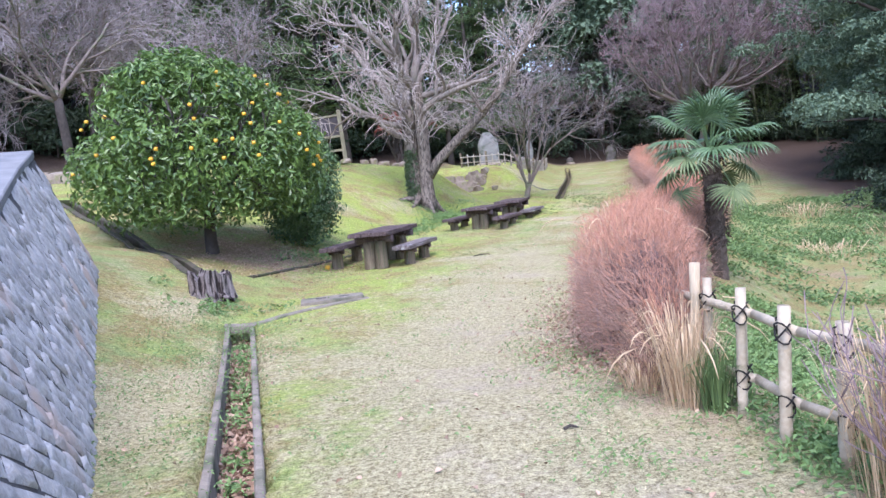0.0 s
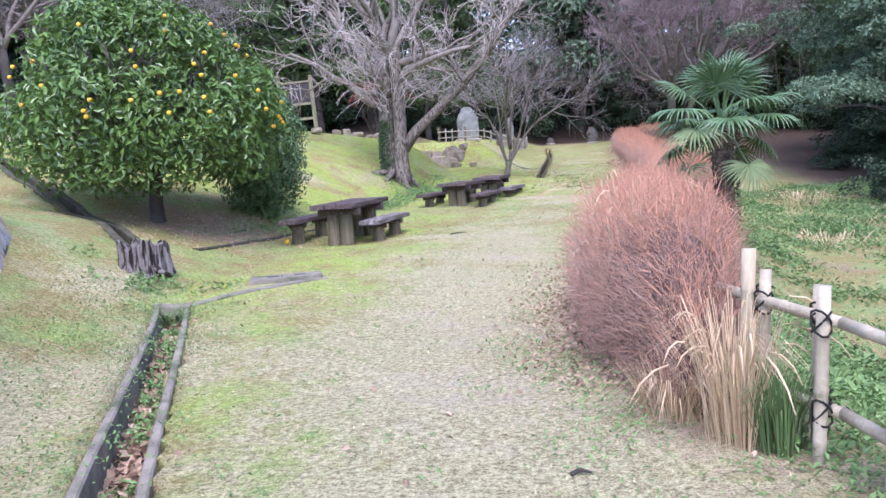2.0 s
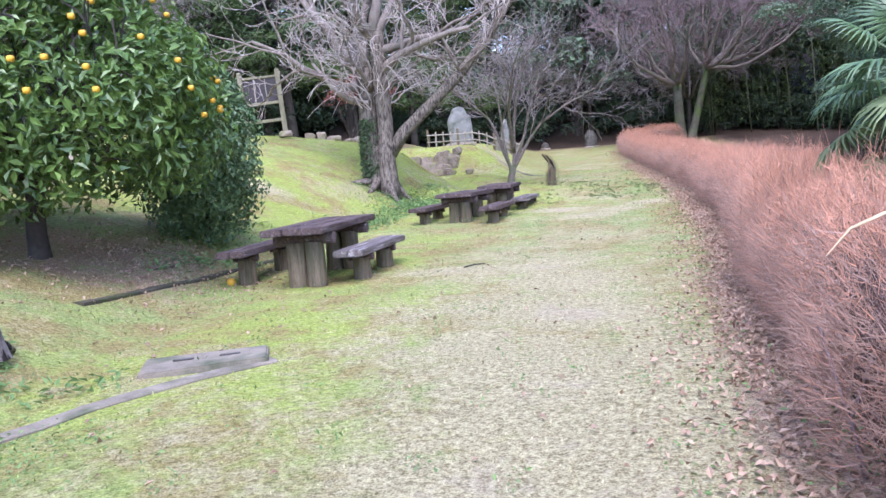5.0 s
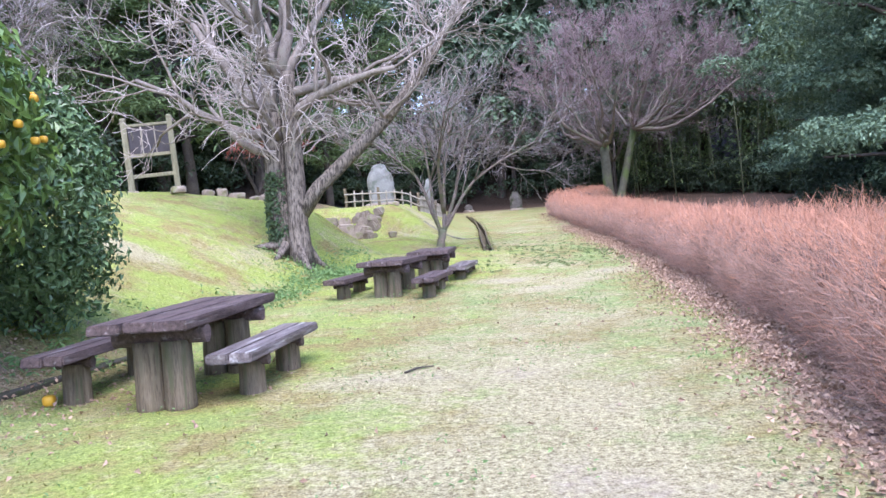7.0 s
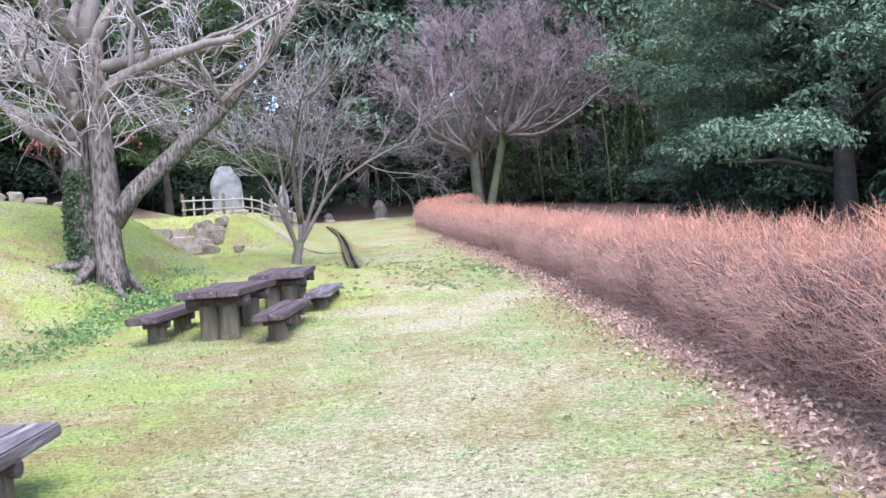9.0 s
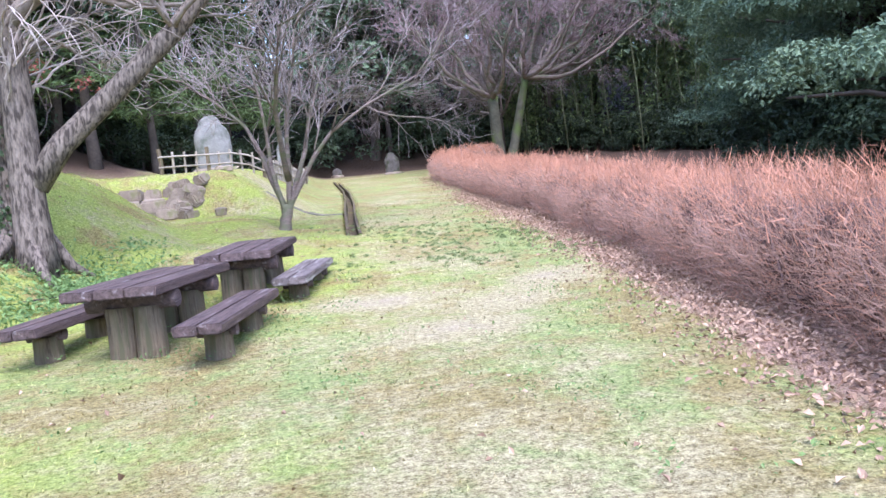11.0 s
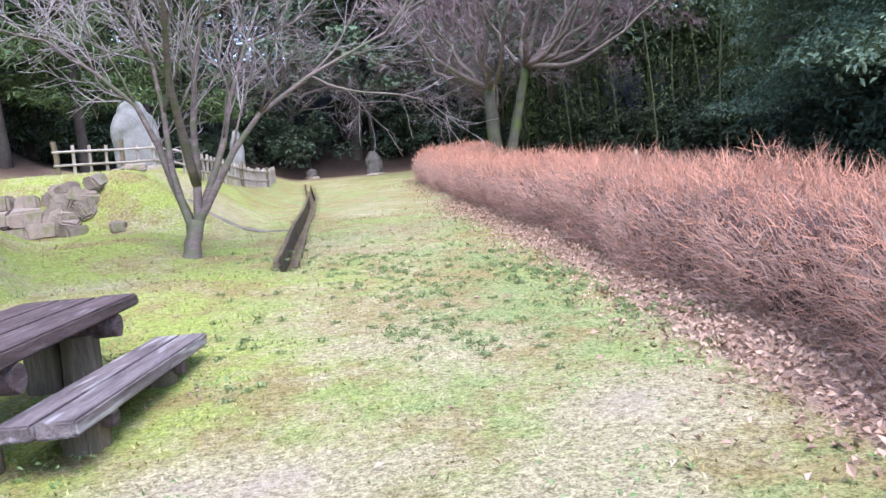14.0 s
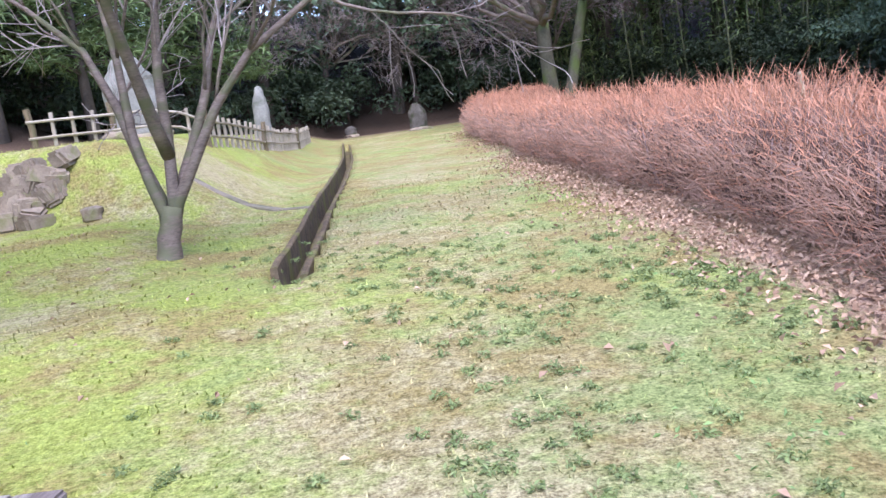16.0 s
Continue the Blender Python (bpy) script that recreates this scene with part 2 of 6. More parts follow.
def lawn_material(name, blades=False):
    """Winter lawn by the cover painted on the mesh: red dry turf and soil, green moss, blue leaf litter, low alpha
    painted woodland shade.
    """
    m = bpy.data.materials.new(name)
    m.use_nodes = True
    nt = m.node_tree
    N, L = nt.nodes.new, nt.links.new
    bsdf = nt.nodes["Principled BSDF"]
    ge = N("ShaderNodeNewGeometry")
    at = N("ShaderNodeAttribute")
    at.attribute_name = "cover"
    sp = N("ShaderNodeSeparateColor")
    L(at.outputs["Color"], sp.inputs[0])

    def tex(scale, detail=6, rough=0.6):
        n = N("ShaderNodeTexNoise")
        n.inputs["Scale"].default_value, n.inputs["Detail"].default_value, n.inputs["Roughness"].default_value = scale, detail, rough
        L(ge.outputs["Position"], n.inputs["Vector"])
        return n.outputs[0]

    def ramp(v, a, b):
        r = N("ShaderNodeMapRange")
        r.inputs[1].default_value, r.inputs[2].default_value = a, b
        L(v, r.inputs[0])
        return r.outputs[0]

    def mad(v, k, c):
        r = N("ShaderNodeMath")
        r.operation = 'MULTIPLY_ADD'
        r.inputs[1].default_value = k
        L(v, r.inputs[0])
        if isinstance(c, float):
            r.inputs[2].default_value = c
        else:
            L(c, r.inputs[2])
        return r.outputs[0]

    def mixc(f, a, b):
        r = N("ShaderNodeMix")
        r.data_type = 'RGBA'
        L(f, r.inputs[0])
        for s, c in ((6, a), (7, b)):
            if isinstance(c, tuple):
                r.inputs[s].default_value = (*c, 1)
            else:
                L(c, r.inputs[s])
        return r.outputs[2]

    big, mid, fine = tex(0.75), tex(3.2, 8, 0.7), tex(26, 6, 0.7)
    speck = tex(75, 4, 0.7)
    grain = mad(speck, 0.5, mad(fine, 0.5, 0.0))
    green = mixc(ramp(grain, 0.4, 0.6), (0.085, 0.12, 0.035), (0.38, 0.425, 0.165))
    moss = mixc(ramp(grain, 0.38, 0.6), (0.115, 0.145, 0.024), (0.42, 0.475, 0.12))
    straw = mixc(ramp(grain, 0.41, 0.59), (0.16, 0.13, 0.065), (0.56, 0.495, 0.285))
    soil = mixc(ramp(grain, 0.38, 0.6), (0.22, 0.175, 0.115), (0.52, 0.435, 0.31))
    litter = mixc(ramp(speck, 0.35, 0.66), (0.14, 0.08, 0.055), (0.5, 0.345, 0.255))
    turf = mixc(ramp(mad(mid, 0.9, mad(sp.outputs[1], 1.0, 0.0)), 0.62, 0.98), green, moss)
    patch = mad(ramp(mad(sp.outputs[1], -0.08, tex(1.1, 8, 0.72)), 0.42, 0.54), 0.85, 0.0)
    turf = mixc(patch, turf, mixc(ramp(grain, 0.4, 0.6), (0.12, 0.085, 0.03), (0.4, 0.305, 0.135)))
    dry = mad(tex(8.5, 6, 0.65), 0.9, mad(mid, 1.1, mad(big, 1.1, sp.outputs[0])))
    turf = mixc(ramp(dry, 1.58, 1.98), turf, straw)
    turf = mixc(ramp(dry, 2.15, 2.62), turf, soil)
    turf = mixc(ramp(mad(mid, 0.8, mad(fine, 0.5, sp.outputs[2])), 0.95, 1.25), turf, litter)
    # woodland floor: tree shade is put into the colour as near-black soil
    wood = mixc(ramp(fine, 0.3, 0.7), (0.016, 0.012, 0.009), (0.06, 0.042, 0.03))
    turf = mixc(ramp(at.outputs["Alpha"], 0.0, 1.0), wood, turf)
    if blades:
        hs = N("ShaderNodeHueSaturation")
        L(ramp(ge.outputs["Random Per Island"], -0.9, 1.0), hs.inputs["Value"])
        hs.inputs["Value"].default_value = 1.0
        v = mad(ge.outputs["Random Per Island"], 0.6, 1.0)
        L(v, hs.inputs["Value"])
        L(turf, hs.inputs["Color"])
        turf = hs.outputs[0]
    L(turf, bsdf.inputs["Base Color"])
    bsdf.inputs["Roughness"].default_value = 0.92
    bsdf.inputs["Specular IOR Level"].default_value = 0.12
    bp = N("ShaderNodeBump")
    bp.inputs["Strength"].default_value, bp.inputs["Distance"].default_value = 1.0, 0.02
    L(mad(speck, 0.6, mad(fine, 1.0, mid)), bp.inputs["Height"])
    L(bp.outputs[0], bsdf.inputs["Normal"])
    return m


LAWN = lawn_material("winter_lawn")
BLADE = lawn_material("lawn_blades", True)
LITTER = material("dead_leaves", (0.13, 0.07, 0.04), (0.54, 0.38, 0.265), 5, 0.75, 0.1, island=0.9)
CONCRETE = material("weathered_concrete", (0.12, 0.1, 0.075), (0.34, 0.29, 0.225), 4, 0.9, 0.5, 60, spots=(0.08, 0.09, 0.05), spot_scale=2.5, spot_cut=(0.5, 0.68))
MOSSY = material("mossy_concrete", (0.03, 0.028, 0.02), (0.13, 0.11, 0.075), 5, 0.9, 0.5, 60, spots=(0.05, 0.06, 0.02), spot_scale=4)
WALLSTONE = material("wall_stone", (0.19, 0.18, 0.165), (0.66, 0.625, 0.575), 7, 0.85, 1.0, 34, spots=(0.47, 0.37, 0.3), spot_scale=1.1, spot_cut=(0.58, 0.66), objrand=0.12)
JOINT = material("dark_joint", (0.05, 0.048, 0.045), (0.13, 0.12, 0.11), 12, 0.95, 0.5)
COPING = material("grey_coping", (0.13, 0.13, 0.13), (0.27, 0.265, 0.26), 3, 0.8, 0.2, 70)
ROCK = material("field_rock", (0.12, 0.092, 0.066), (0.42, 0.345, 0.265), 5, 0.88, 0.7, 30, spots=(0.17, 0.18, 0.07), spot_scale=3, spot_cut=(0.56, 0.7), objrand=0.25)
MONUMENT = material("lichened_monument_stone", (0.13, 0.13, 0.115), (0.33, 0.325, 0.3), 2.5, 0.85, 0.7, 30, spots=(0.1, 0.11, 0.085), spot_scale=2.2, spot_cut=(0.52, 0.66))
MARKER = material("dark_weathered_stone", (0.05, 0.045, 0.038), (0.18, 0.16, 0.14), 4, 0.9, 0.7, 30, spots=(0.05, 0.055, 0.03), spot_scale=3)
PLANK = material("dark_weathered_plank", (0.02, 0.013, 0.012), (0.2, 0.14, 0.128), 3.0, 0.78, 0.9, 22, stretch=(9, 0.8, 9), spots=(0.3, 0.27, 0.26), spot_scale=2.2, spot_cut=(0.6, 0.76))
PLANK_GREY = material("bleached_grey_plank", (0.05, 0.038, 0.036), (0.3, 0.25, 0.235), 3.0, 0.8, 0.9, 22, stretch=(9, 0.8, 9), spots=(0.5, 0.48, 0.45), spot_scale=2.0, spot_cut=(0.55, 0.75))
LOG = material("grey_brown_log", (0.055, 0.038, 0.025), (0.34, 0.265, 0.175), 4.0, 0.85, 0.9, 24, stretch=(9, 9, 0.7), spots=(0.12, 0.11, 0.06), spot_scale=2.0)
STUMPWOOD = material("rotten_stump_wood", (0.012, 0.008, 0.007), (0.4, 0.34, 0.31), 3.0, 0.9, 1.0, 16, stretch=(9, 9, 1.6), spots=(0.02, 0.014, 0.012), spot_scale=1.6, spot_cut=(0.48, 0.56))
BARK = material("grey_furrowed_bark", (0.05, 0.039, 0.03), (0.33, 0.27, 0.215), 3.5, 0.9, 1.0, 18, stretch=(4, 4, 1.0), spots=(0.05, 0.039, 0.03), spot_scale=6.0, spot_cut=(0.46, 0.62))
LIMB_PALE = material("pale_smooth_limb_bark", (0.085, 0.066, 0.052), (0.36, 0.3, 0.25), 4.0, 0.85, 0.5, 26, stretch=(2, 2, 0.8), spots=(0.17, 0.16, 0.12), spot_scale=2.0, spot_cut=(0.58, 0.72))
IVYGRASS = material("dark_green_grass", (0.045, 0.085, 0.03), (0.2, 0.28, 0.1), 2, 0.5, 0.0, 9, island=0.6, through_light=0.15)
TWIG_PALE = material("pale_twigs", (0.2, 0.155, 0.135), (0.6, 0.52, 0.46), 1.5, 0.8, 0.2, 20)
DRAINMOSS = material("brown_mossy_drain_side", (0.03, 0.022, 0.014), (0.21, 0.155, 0.095), 7, 0.9, 1.0, 40, spots=(0.14, 0.14, 0.04), spot_scale=3.0, spot_cut=(0.5, 0.66))
CHERRY = material("smooth_grey_brown_bark", (0.075, 0.056, 0.046), (0.28, 0.222, 0.19), 3, 0.75, 0.4, 24, stretch=(1, 1, 3), spots=(0.12, 0.12, 0.07), spot_scale=2.0)
TWIG_GREY = material("grey_cherry_bark", (0.14, 0.115, 0.105), (0.43, 0.37, 0.35), 2.5, 0.75, 0.3, 24)
TWIG_DARK = material("mauve_brown_twigs", (0.12, 0.083, 0.083), (0.32, 0.235, 0.235), 1.0, 0.85, 0.1)
BARK_MOSS = material("mossy_green_bark", (0.04, 0.038, 0.025), (0.16, 0.15, 0.105), 1.2, 0.9, 0.5, 14, spots=(0.09, 0.12, 0.035), spot_scale=1.1, spot_cut=(0.45, 0.6))
BARK_DARK = material("dark_forest_bark", (0.025, 0.02, 0.017), (0.11, 0.09, 0.075), 1.5, 0.9, 0.4, 14)
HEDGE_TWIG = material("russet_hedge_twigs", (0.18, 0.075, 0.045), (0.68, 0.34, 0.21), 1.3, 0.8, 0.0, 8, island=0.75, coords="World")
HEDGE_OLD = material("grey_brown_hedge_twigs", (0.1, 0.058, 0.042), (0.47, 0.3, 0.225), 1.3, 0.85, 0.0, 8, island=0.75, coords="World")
HEDGE_CORE = material("shaded_hedge_inside", (0.05, 0.03, 0.025), (0.17, 0.1, 0.08), 14, 0.95, 0.8, 60)
CITRUS = material("glossy_citrus_leaves", (0.022, 0.06, 0.013), (0.2, 0.3, 0.068), 1.2, 0.33, 0.0, 8, island=0.5, spec=0.5, through_light=0.15)
SHRUB = material("dark_camellia_leaves", (0.04, 0.088, 0.034), (0.17, 0.255, 0.095), 1.5, 0.4, 0.0, 8, island=0.5, spec=0.5, through_light=0.12)
ORANGE = material("ripe_citrus_peel", (0.6, 0.29, 0.015), (0.74, 0.43, 0.04), 3, 0.45, 0.15, 90, spec=0.4)
FOREST_A = material("evergreen_leaves", (0.022, 0.05, 0.03), (0.2, 0.275, 0.165), 0.35, 0.6, 0.0, 4, island=0.5, objrand=0.0, through_light=0.12)
OAK = material("fine_oak_leaves", (0.026, 0.056, 0.034), (0.22, 0.3, 0.175), 0.6, 0.6, 0.0, 4, island=0.5, through_light=0.12)
# near-black green: the shade under the trees is put into this leaf colour
UNDERWOOD = material("shade_darkened_bush_leaves", (0.01, 0.022, 0.012), (0.065, 0.095, 0.05), 0.5, 0.6, 0.0, 4, island=0.5, through_light=0.08)
FOREST_B = material("pine_needles", (0.026, 0.052, 0.02), (0.18, 0.25, 0.1), 0.5, 0.7, 0.0, 4, island=0.5, through_light=0.1)
FOREST_C = material("bamboo_leaves", (0.03, 0.055, 0.02), (0.2, 0.27, 0.1), 0.4, 0.6, 0.0, 4, island=0.6, through_light=0.15)
CULM = material("green_bamboo_culm", (0.045, 0.055, 0.025), (0.17, 0.185, 0.1), 1, 0.6, 0.1)
IVY = material("ivy_leaves", (0.025, 0.045, 0.02), (0.085, 0.125, 0.05), 2, 0.5, 0.0, 8, island=0.5, through_light=0.1)
WEED = material("green_weeds", (0.07, 0.13, 0.04), (0.27, 0.4, 0.14), 2, 0.6, 0.0, 9, island=0.6, through_light=0.2)
STRAW = material("dry_tan_grass", (0.33, 0.2, 0.1), (0.78, 0.6, 0.38), 1.5, 0.8, 0.0, 12, island=0.6, through_light=0.15)
BAMBOO = material("weathered_bamboo_pole", (0.27, 0.21, 0.13), (0.57, 0.48, 0.35), 3, 0.6, 0.25, 40, spots=(0.25, 0.23, 0.18), spot_scale=5, spot_cut=(0.58, 0.75))
BLACKROPE = material("black_palm_rope", (0.01, 0.01, 0.01), (0.04, 0.035, 0.03), 30, 0.95, 0.8)
WOODPOST = material("pale_round_post", (0.3, 0.23, 0.14), (0.55, 0.45, 0.31), 3, 0.8, 0.5, 20, stretch=(6, 6, 0.7))
PICKET = material("bleached_fence_wood", (0.19, 0.16, 0.12), (0.45, 0.4, 0.33), 4, 0.8, 0.3, 30, objrand=0.3)
BOARDWOOD = material("lichened_board_timber", (0.13, 0.115, 0.07), (0.36, 0.33, 0.22), 4, 0.85, 0.5, 24, stretch=(5, 5, 0.8))
PANEL = material("dark_board_panel", (0.035, 0.03, 0.032), (0.075, 0.062, 0.066), 5, 0.6, 0.1)
PALMLEAF = material("fan_palm_leaf", (0.03, 0.07, 0.025), (0.17, 0.26, 0.11), 2, 0.35, 0.0, 9, island=0.35, spec=0.5, through_light=0.15)
PALMDEAD = material("dull_old_palm_leaf", (0.07, 0.11, 0.045), (0.26, 0.3, 0.13), 2, 0.55, 0.0, 9, island=0.35, through_light=0.15)
PALMTRUNK = material("fibrous_palm_trunk", (0.03, 0.022, 0.017), (0.17, 0.125, 0.095), 8, 0.95, 1.0, 40)
TUFT = material("tuft_grass", (0.07, 0.105, 0.035), (0.31, 0.38, 0.15), 2, 0.6, 0.0, 9, island=0.6, through_light=0.2)
VALLEY = material("rank_hollow_weeds", (0.045, 0.09, 0.032), (0.25, 0.36, 0.125), 0.8, 0.6, 0.0, 6, island=0.6, through_light=0.15)
REDLEAF = material("dry_red_leaves", (0.12, 0.035, 0.025), (0.3, 0.1, 0.07), 2, 0.7, 0.0, 8, island=0.6)

# ---- the ground ----
D1 = [(-0.32, -5.3), (-0.95, -3.05), (-2.93, 3.25)]
DRAINS.append((D1, 0.13, 0.27))
D2 = [(-4.3, 5.7), (-5.6, 7.4), (-6.9, 8.95), (-8.2, 10.1), (-9.6, 11.4)]
DRAINS.append((D2, 0.1, 0.25))
D3 = [(2.97, 23.0), (3.2, 25.0), (3.56, 28.0), (4.05, 31.7), (4.65, 37.0), (5.4, 46.3)]
DRAINS.append((D3, 0.08, 0.22))


def axis(knots):
    out = []
    for (a, b, step) in knots:
        out += list(np.arange(a, b - 1e-6, step))
    return np.array(out + [knots[-1][1]])


def cover(x, y):
    """How dry or bare (0), how mossy (1) and how leaf-strewn (2) the ground is, and how free of painted woodland shade
    (3).
    """
    x, y = np.asarray(x, float), np.asarray(y, float)
    mid = np.interp(y, (-10, -3, 2, 6, 10, 14, 18, 24, 40), (0.9, 0.85, 0.7, 0.75, 1.4, 2.4, 3.3, 4.6, 6.6))
    wide = np.interp(y, (-10, -2, 4, 8, 14, 20, 30), (2.0, 1.8, 1.6, 1.5, 1.5, 1.5, 1.3))
    worn = np.exp(-((x - mid) / wide) ** 2) * np.interp(y, (-10, 2, 7, 12, 16, 20, 26, 40), (0.72, 0.66, 0.43, 0.32, 0.24, 0.17, 0.2, 0.12))
    for px, py, rx, ry, k in ((2.45, 17.0, 0.8, 0.42, 0.95), (2.75, 15.2, 0.75, 0.5, 0.75), (4.3, 17.2, 0.6, 0.5, 0.6), (0.15, 9.0, 0.8, 0.4, 0.7), (1.15, 8.8, 0.7, 0.7, 0.7), (1.0, 6.0, 0.8, 0.9, 0.8), (3.5, 16.1, 0.6, 0.5, 0.6), (-4.6, 17.2, 0.8, 0.6, 0.7), (-2.6, 20.2, 0.35, 0.8, 0.4), (1.3, 23.2, 1.2, 0.5, 0.2), (-1.2, 27.0, 0.8, 0.4, 0.6), (2.0, 30.0, 1.0, 2.0, 0.45), (-2.3, -0.3, 0.9, 2.6, 0.5), (-3.9, 3.6, 0.5, 0.7, 0.5), (1.3, 1.6, 0.5, 1.5, 0.3)):
        worn = np.maximum(worn, k * np.exp(-((x - px) / rx) ** 2 - ((y - py) / ry) ** 2))
    worn = worn + 0.1 * lump(x, y, 2.2, 1)
    # where the ground colour is darkened for the shade under the trees
    forest_shade = np.maximum(np.maximum(sm(50, 53, y - 0.15 * np.abs(x - 5)), sm(-2, 1, x - woods(y))), np.maximum(sm(0, 3, np.minimum(-0.5 - x, y - 36)), sm(12, 16, -x)))
    # the far hollow beyond the hedge gets the same painted darkness
    forest_shade = np.maximum(forest_shade, 0.85 * sm(4.5, 7.5, x - edge(y)) * sm(9, 15, y))
    moss = 0.2 + 0.2 * np.exp(-((x + 1.1 + 0.12 * y) / 1.1) ** 2) * sm(-5, -1, y) * sm(9, 5, y) + 0.24 * np.exp(-((x + 1.6) / 1.7) ** 2) * sm(1, 5, y) + 0.3 * sm(0, 1.5, foot(y) - x) * sm(9, 13, y) + 0.5 * np.exp(-((x - 0.7) / 2.2) ** 2) * sm(15, 19, y) + 0.18 * lump(x, y, 1.6, 4) - 0.25 * sm(0.5, 2, x - edge(y))
    e = x - edge(y)
    leaf = np.interp(y, (-4, 0, 8, 14, 24, 45), (0.2, 0.5, 0.62, 0.66, 0.55, 0.2)) * sm(-0.62, -0.05, e) * (1 - sm(0.9, 1.6, e))
    leaf = np.maximum(leaf, (0.15 + 0.45 * lump(x, y, 1.9, 6)) * sm(1.2, 2.6, e) * sm(16, 8, y))
    leaf = np.maximum(leaf, 0.8 * forest_shade)
    leaf = np.maximum(leaf, 0.5 * np.exp(-((x + 4.7) / 1.9) ** 4 - ((y - 9.2) / 1.9) ** 4))
    return np.stack([np.clip(worn * (1 - forest_shade) + 0.4 * forest_shade, 0, 1), np.clip(moss * (1 - forest_shade), 0, 1), np.clip(leaf, 0, 1), 1 - forest_shade], -1)


def paint(me, xy):
    col = me.color_attributes.new("cover", 'FLOAT_COLOR', 'POINT')
    col.data.foreach_set("color", cover(xy[:, 0], xy[:, 1]).astype(np.float32).ravel())


def build_ground():
    xs = axis([(-600, -100, 100), (-100, -30, 10), (-30, -10, 1.0), (-10, -5, 0.125), (-5, 7, 0.1), (7, 12, 0.3), (12, 36, 1.0), (36, 100, 8), (100, 600, 100)])
    ys = axis([(-600, -100, 100), (-100, -10, 10), (-10, -5.5, 0.4), (-5.5, 10, 0.1), (10, 38, 0.14), (38, 50, 0.35), (50, 80, 1.5), (80, 120, 10), (120, 600, 120)])
    gx, gy = np.meshgrid(xs, ys)
    z = ground_cut(gx, gy)
    v = np.stack([gx, gy, z], -1).reshape(-1, 3)
    nx, ny = len(xs), len(ys)
    i = (np.arange(ny - 1)[:, None] * nx + np.arange(nx - 1)[None, :]).ravel()
    f = np.stack([i, i + 1, i + nx + 1, i + nx], 1)
    me = mesh_of("ground", v, f, True)
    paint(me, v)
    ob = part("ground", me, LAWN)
    tagged(ob, "patchy winter lawn of moss, dry turf and bare soil rising to wooded hills", "ground", kind="structure")


build_ground()

# ---- tables and benches ----
def plank_bm(length, width, thick, seed):
    bm = box_bm(width, length, thick, 0.0)
    bmesh.ops.subdivide_edges(bm, edges=[e for e in bm.edges if abs((e.verts[0].co - e.verts[1].co).y) > length * 0.5], cuts=9)
    r = random.Random(seed)
    for v in bm.verts:
        n = noise.noise(Vector((v.co.x * 9, v.co.y * 3.1, v.co.z * 9 + seed * 3.7)))
        v.co.x += n * 0.014
        v.co.z += n * 0.006
        if abs(v.co.y) > length * 0.49:
            v.co.y += r.uniform(-0.012, 0.012)
    bmesh.ops.bevel(bm, geom=[e for e in bm.edges if e.calc_face_angle(0) > 0.8], offset=0.012, segments=2, affect='EDGES')
    return bm


def log_bm(radius, height, seed, flat=1.0):
    bm = bmesh.new()
    n, rows = 14, 6
    rings = []
    for k in range(rows + 1):
        h = height * k / rows
        ring = []
        for j in range(n):
            a = j * 2 * math.pi / n
            c = Vector((math.cos(a), math.sin(a), 0))
            rr = radius * (1 + 0.09 * noise.noise(c * 1.7 + Vector((seed * 5.1, 0, h * 0.7))) + 0.05 * noise.noise(c * 5 + Vector((seed, 3, h))))
            rr *= 1 + 0.07 * (1 - k / rows) ** 2
            ring.append(bm.verts.new((c.x * rr, c.y * rr * flat, h)))
        rings.append(ring)
    for lo, hi in zip(rings[:-1], rings[1:]):
        for j in range(n):
            bm.faces.new((lo[j], lo[(j + 1) % n], hi[(j + 1) % n], hi[j])).smooth = True
    bm.faces.new(rings[-1])
    bm.faces.new(rings[0][::-1])
    return bm


def moved(bm, x, y, z, rx=0, ry=0, rz=0):
    bmesh.ops.transform(bm, matrix=pose(x, y, z, rx, ry, rz), verts=bm.verts)
    return bm


def picnic_table(x, y, turn, top, length, seed, label):
    base = gz(x, y) - 0.02
    t = thing("picnic_table", pose(x, y, base, 0, 0, turn), label, "picnic table", "log picnic tables")
    h = top - base
    for k, dx in enumerate((-0.265, 0.0, 0.265)):
        part("tabletop_plank", moved(plank_bm(length + (0.03, -0.02, 0.02)[k], 0.262, 0.085, seed + k), dx, 0, h - 0.045), PLANK, t)
    for e in (-1, 1):
        yy = e * (length / 2 - 0.42)
        part("crossbeam", moved(log_bm(0.075, 0.78, seed + 11 + e), -0.39, yy, h - 0.16, 0, 90), PLANK, t, "dark round log under the top")
        for s in (-1, 1):
            px, py = x + s * 0.13 * math.cos(radians(turn)) - yy * math.sin(radians(turn)), y + yy * math.cos(radians(turn))
            low = min(gz(px, py) - 0.06 - base, 0.0)
            part("leg", moved(log_bm(0.122, h - 0.2 - low, seed + 20 + e * 2 + s), s * 0.122, yy, low), LOG, t, "thick upright split log")
    return t


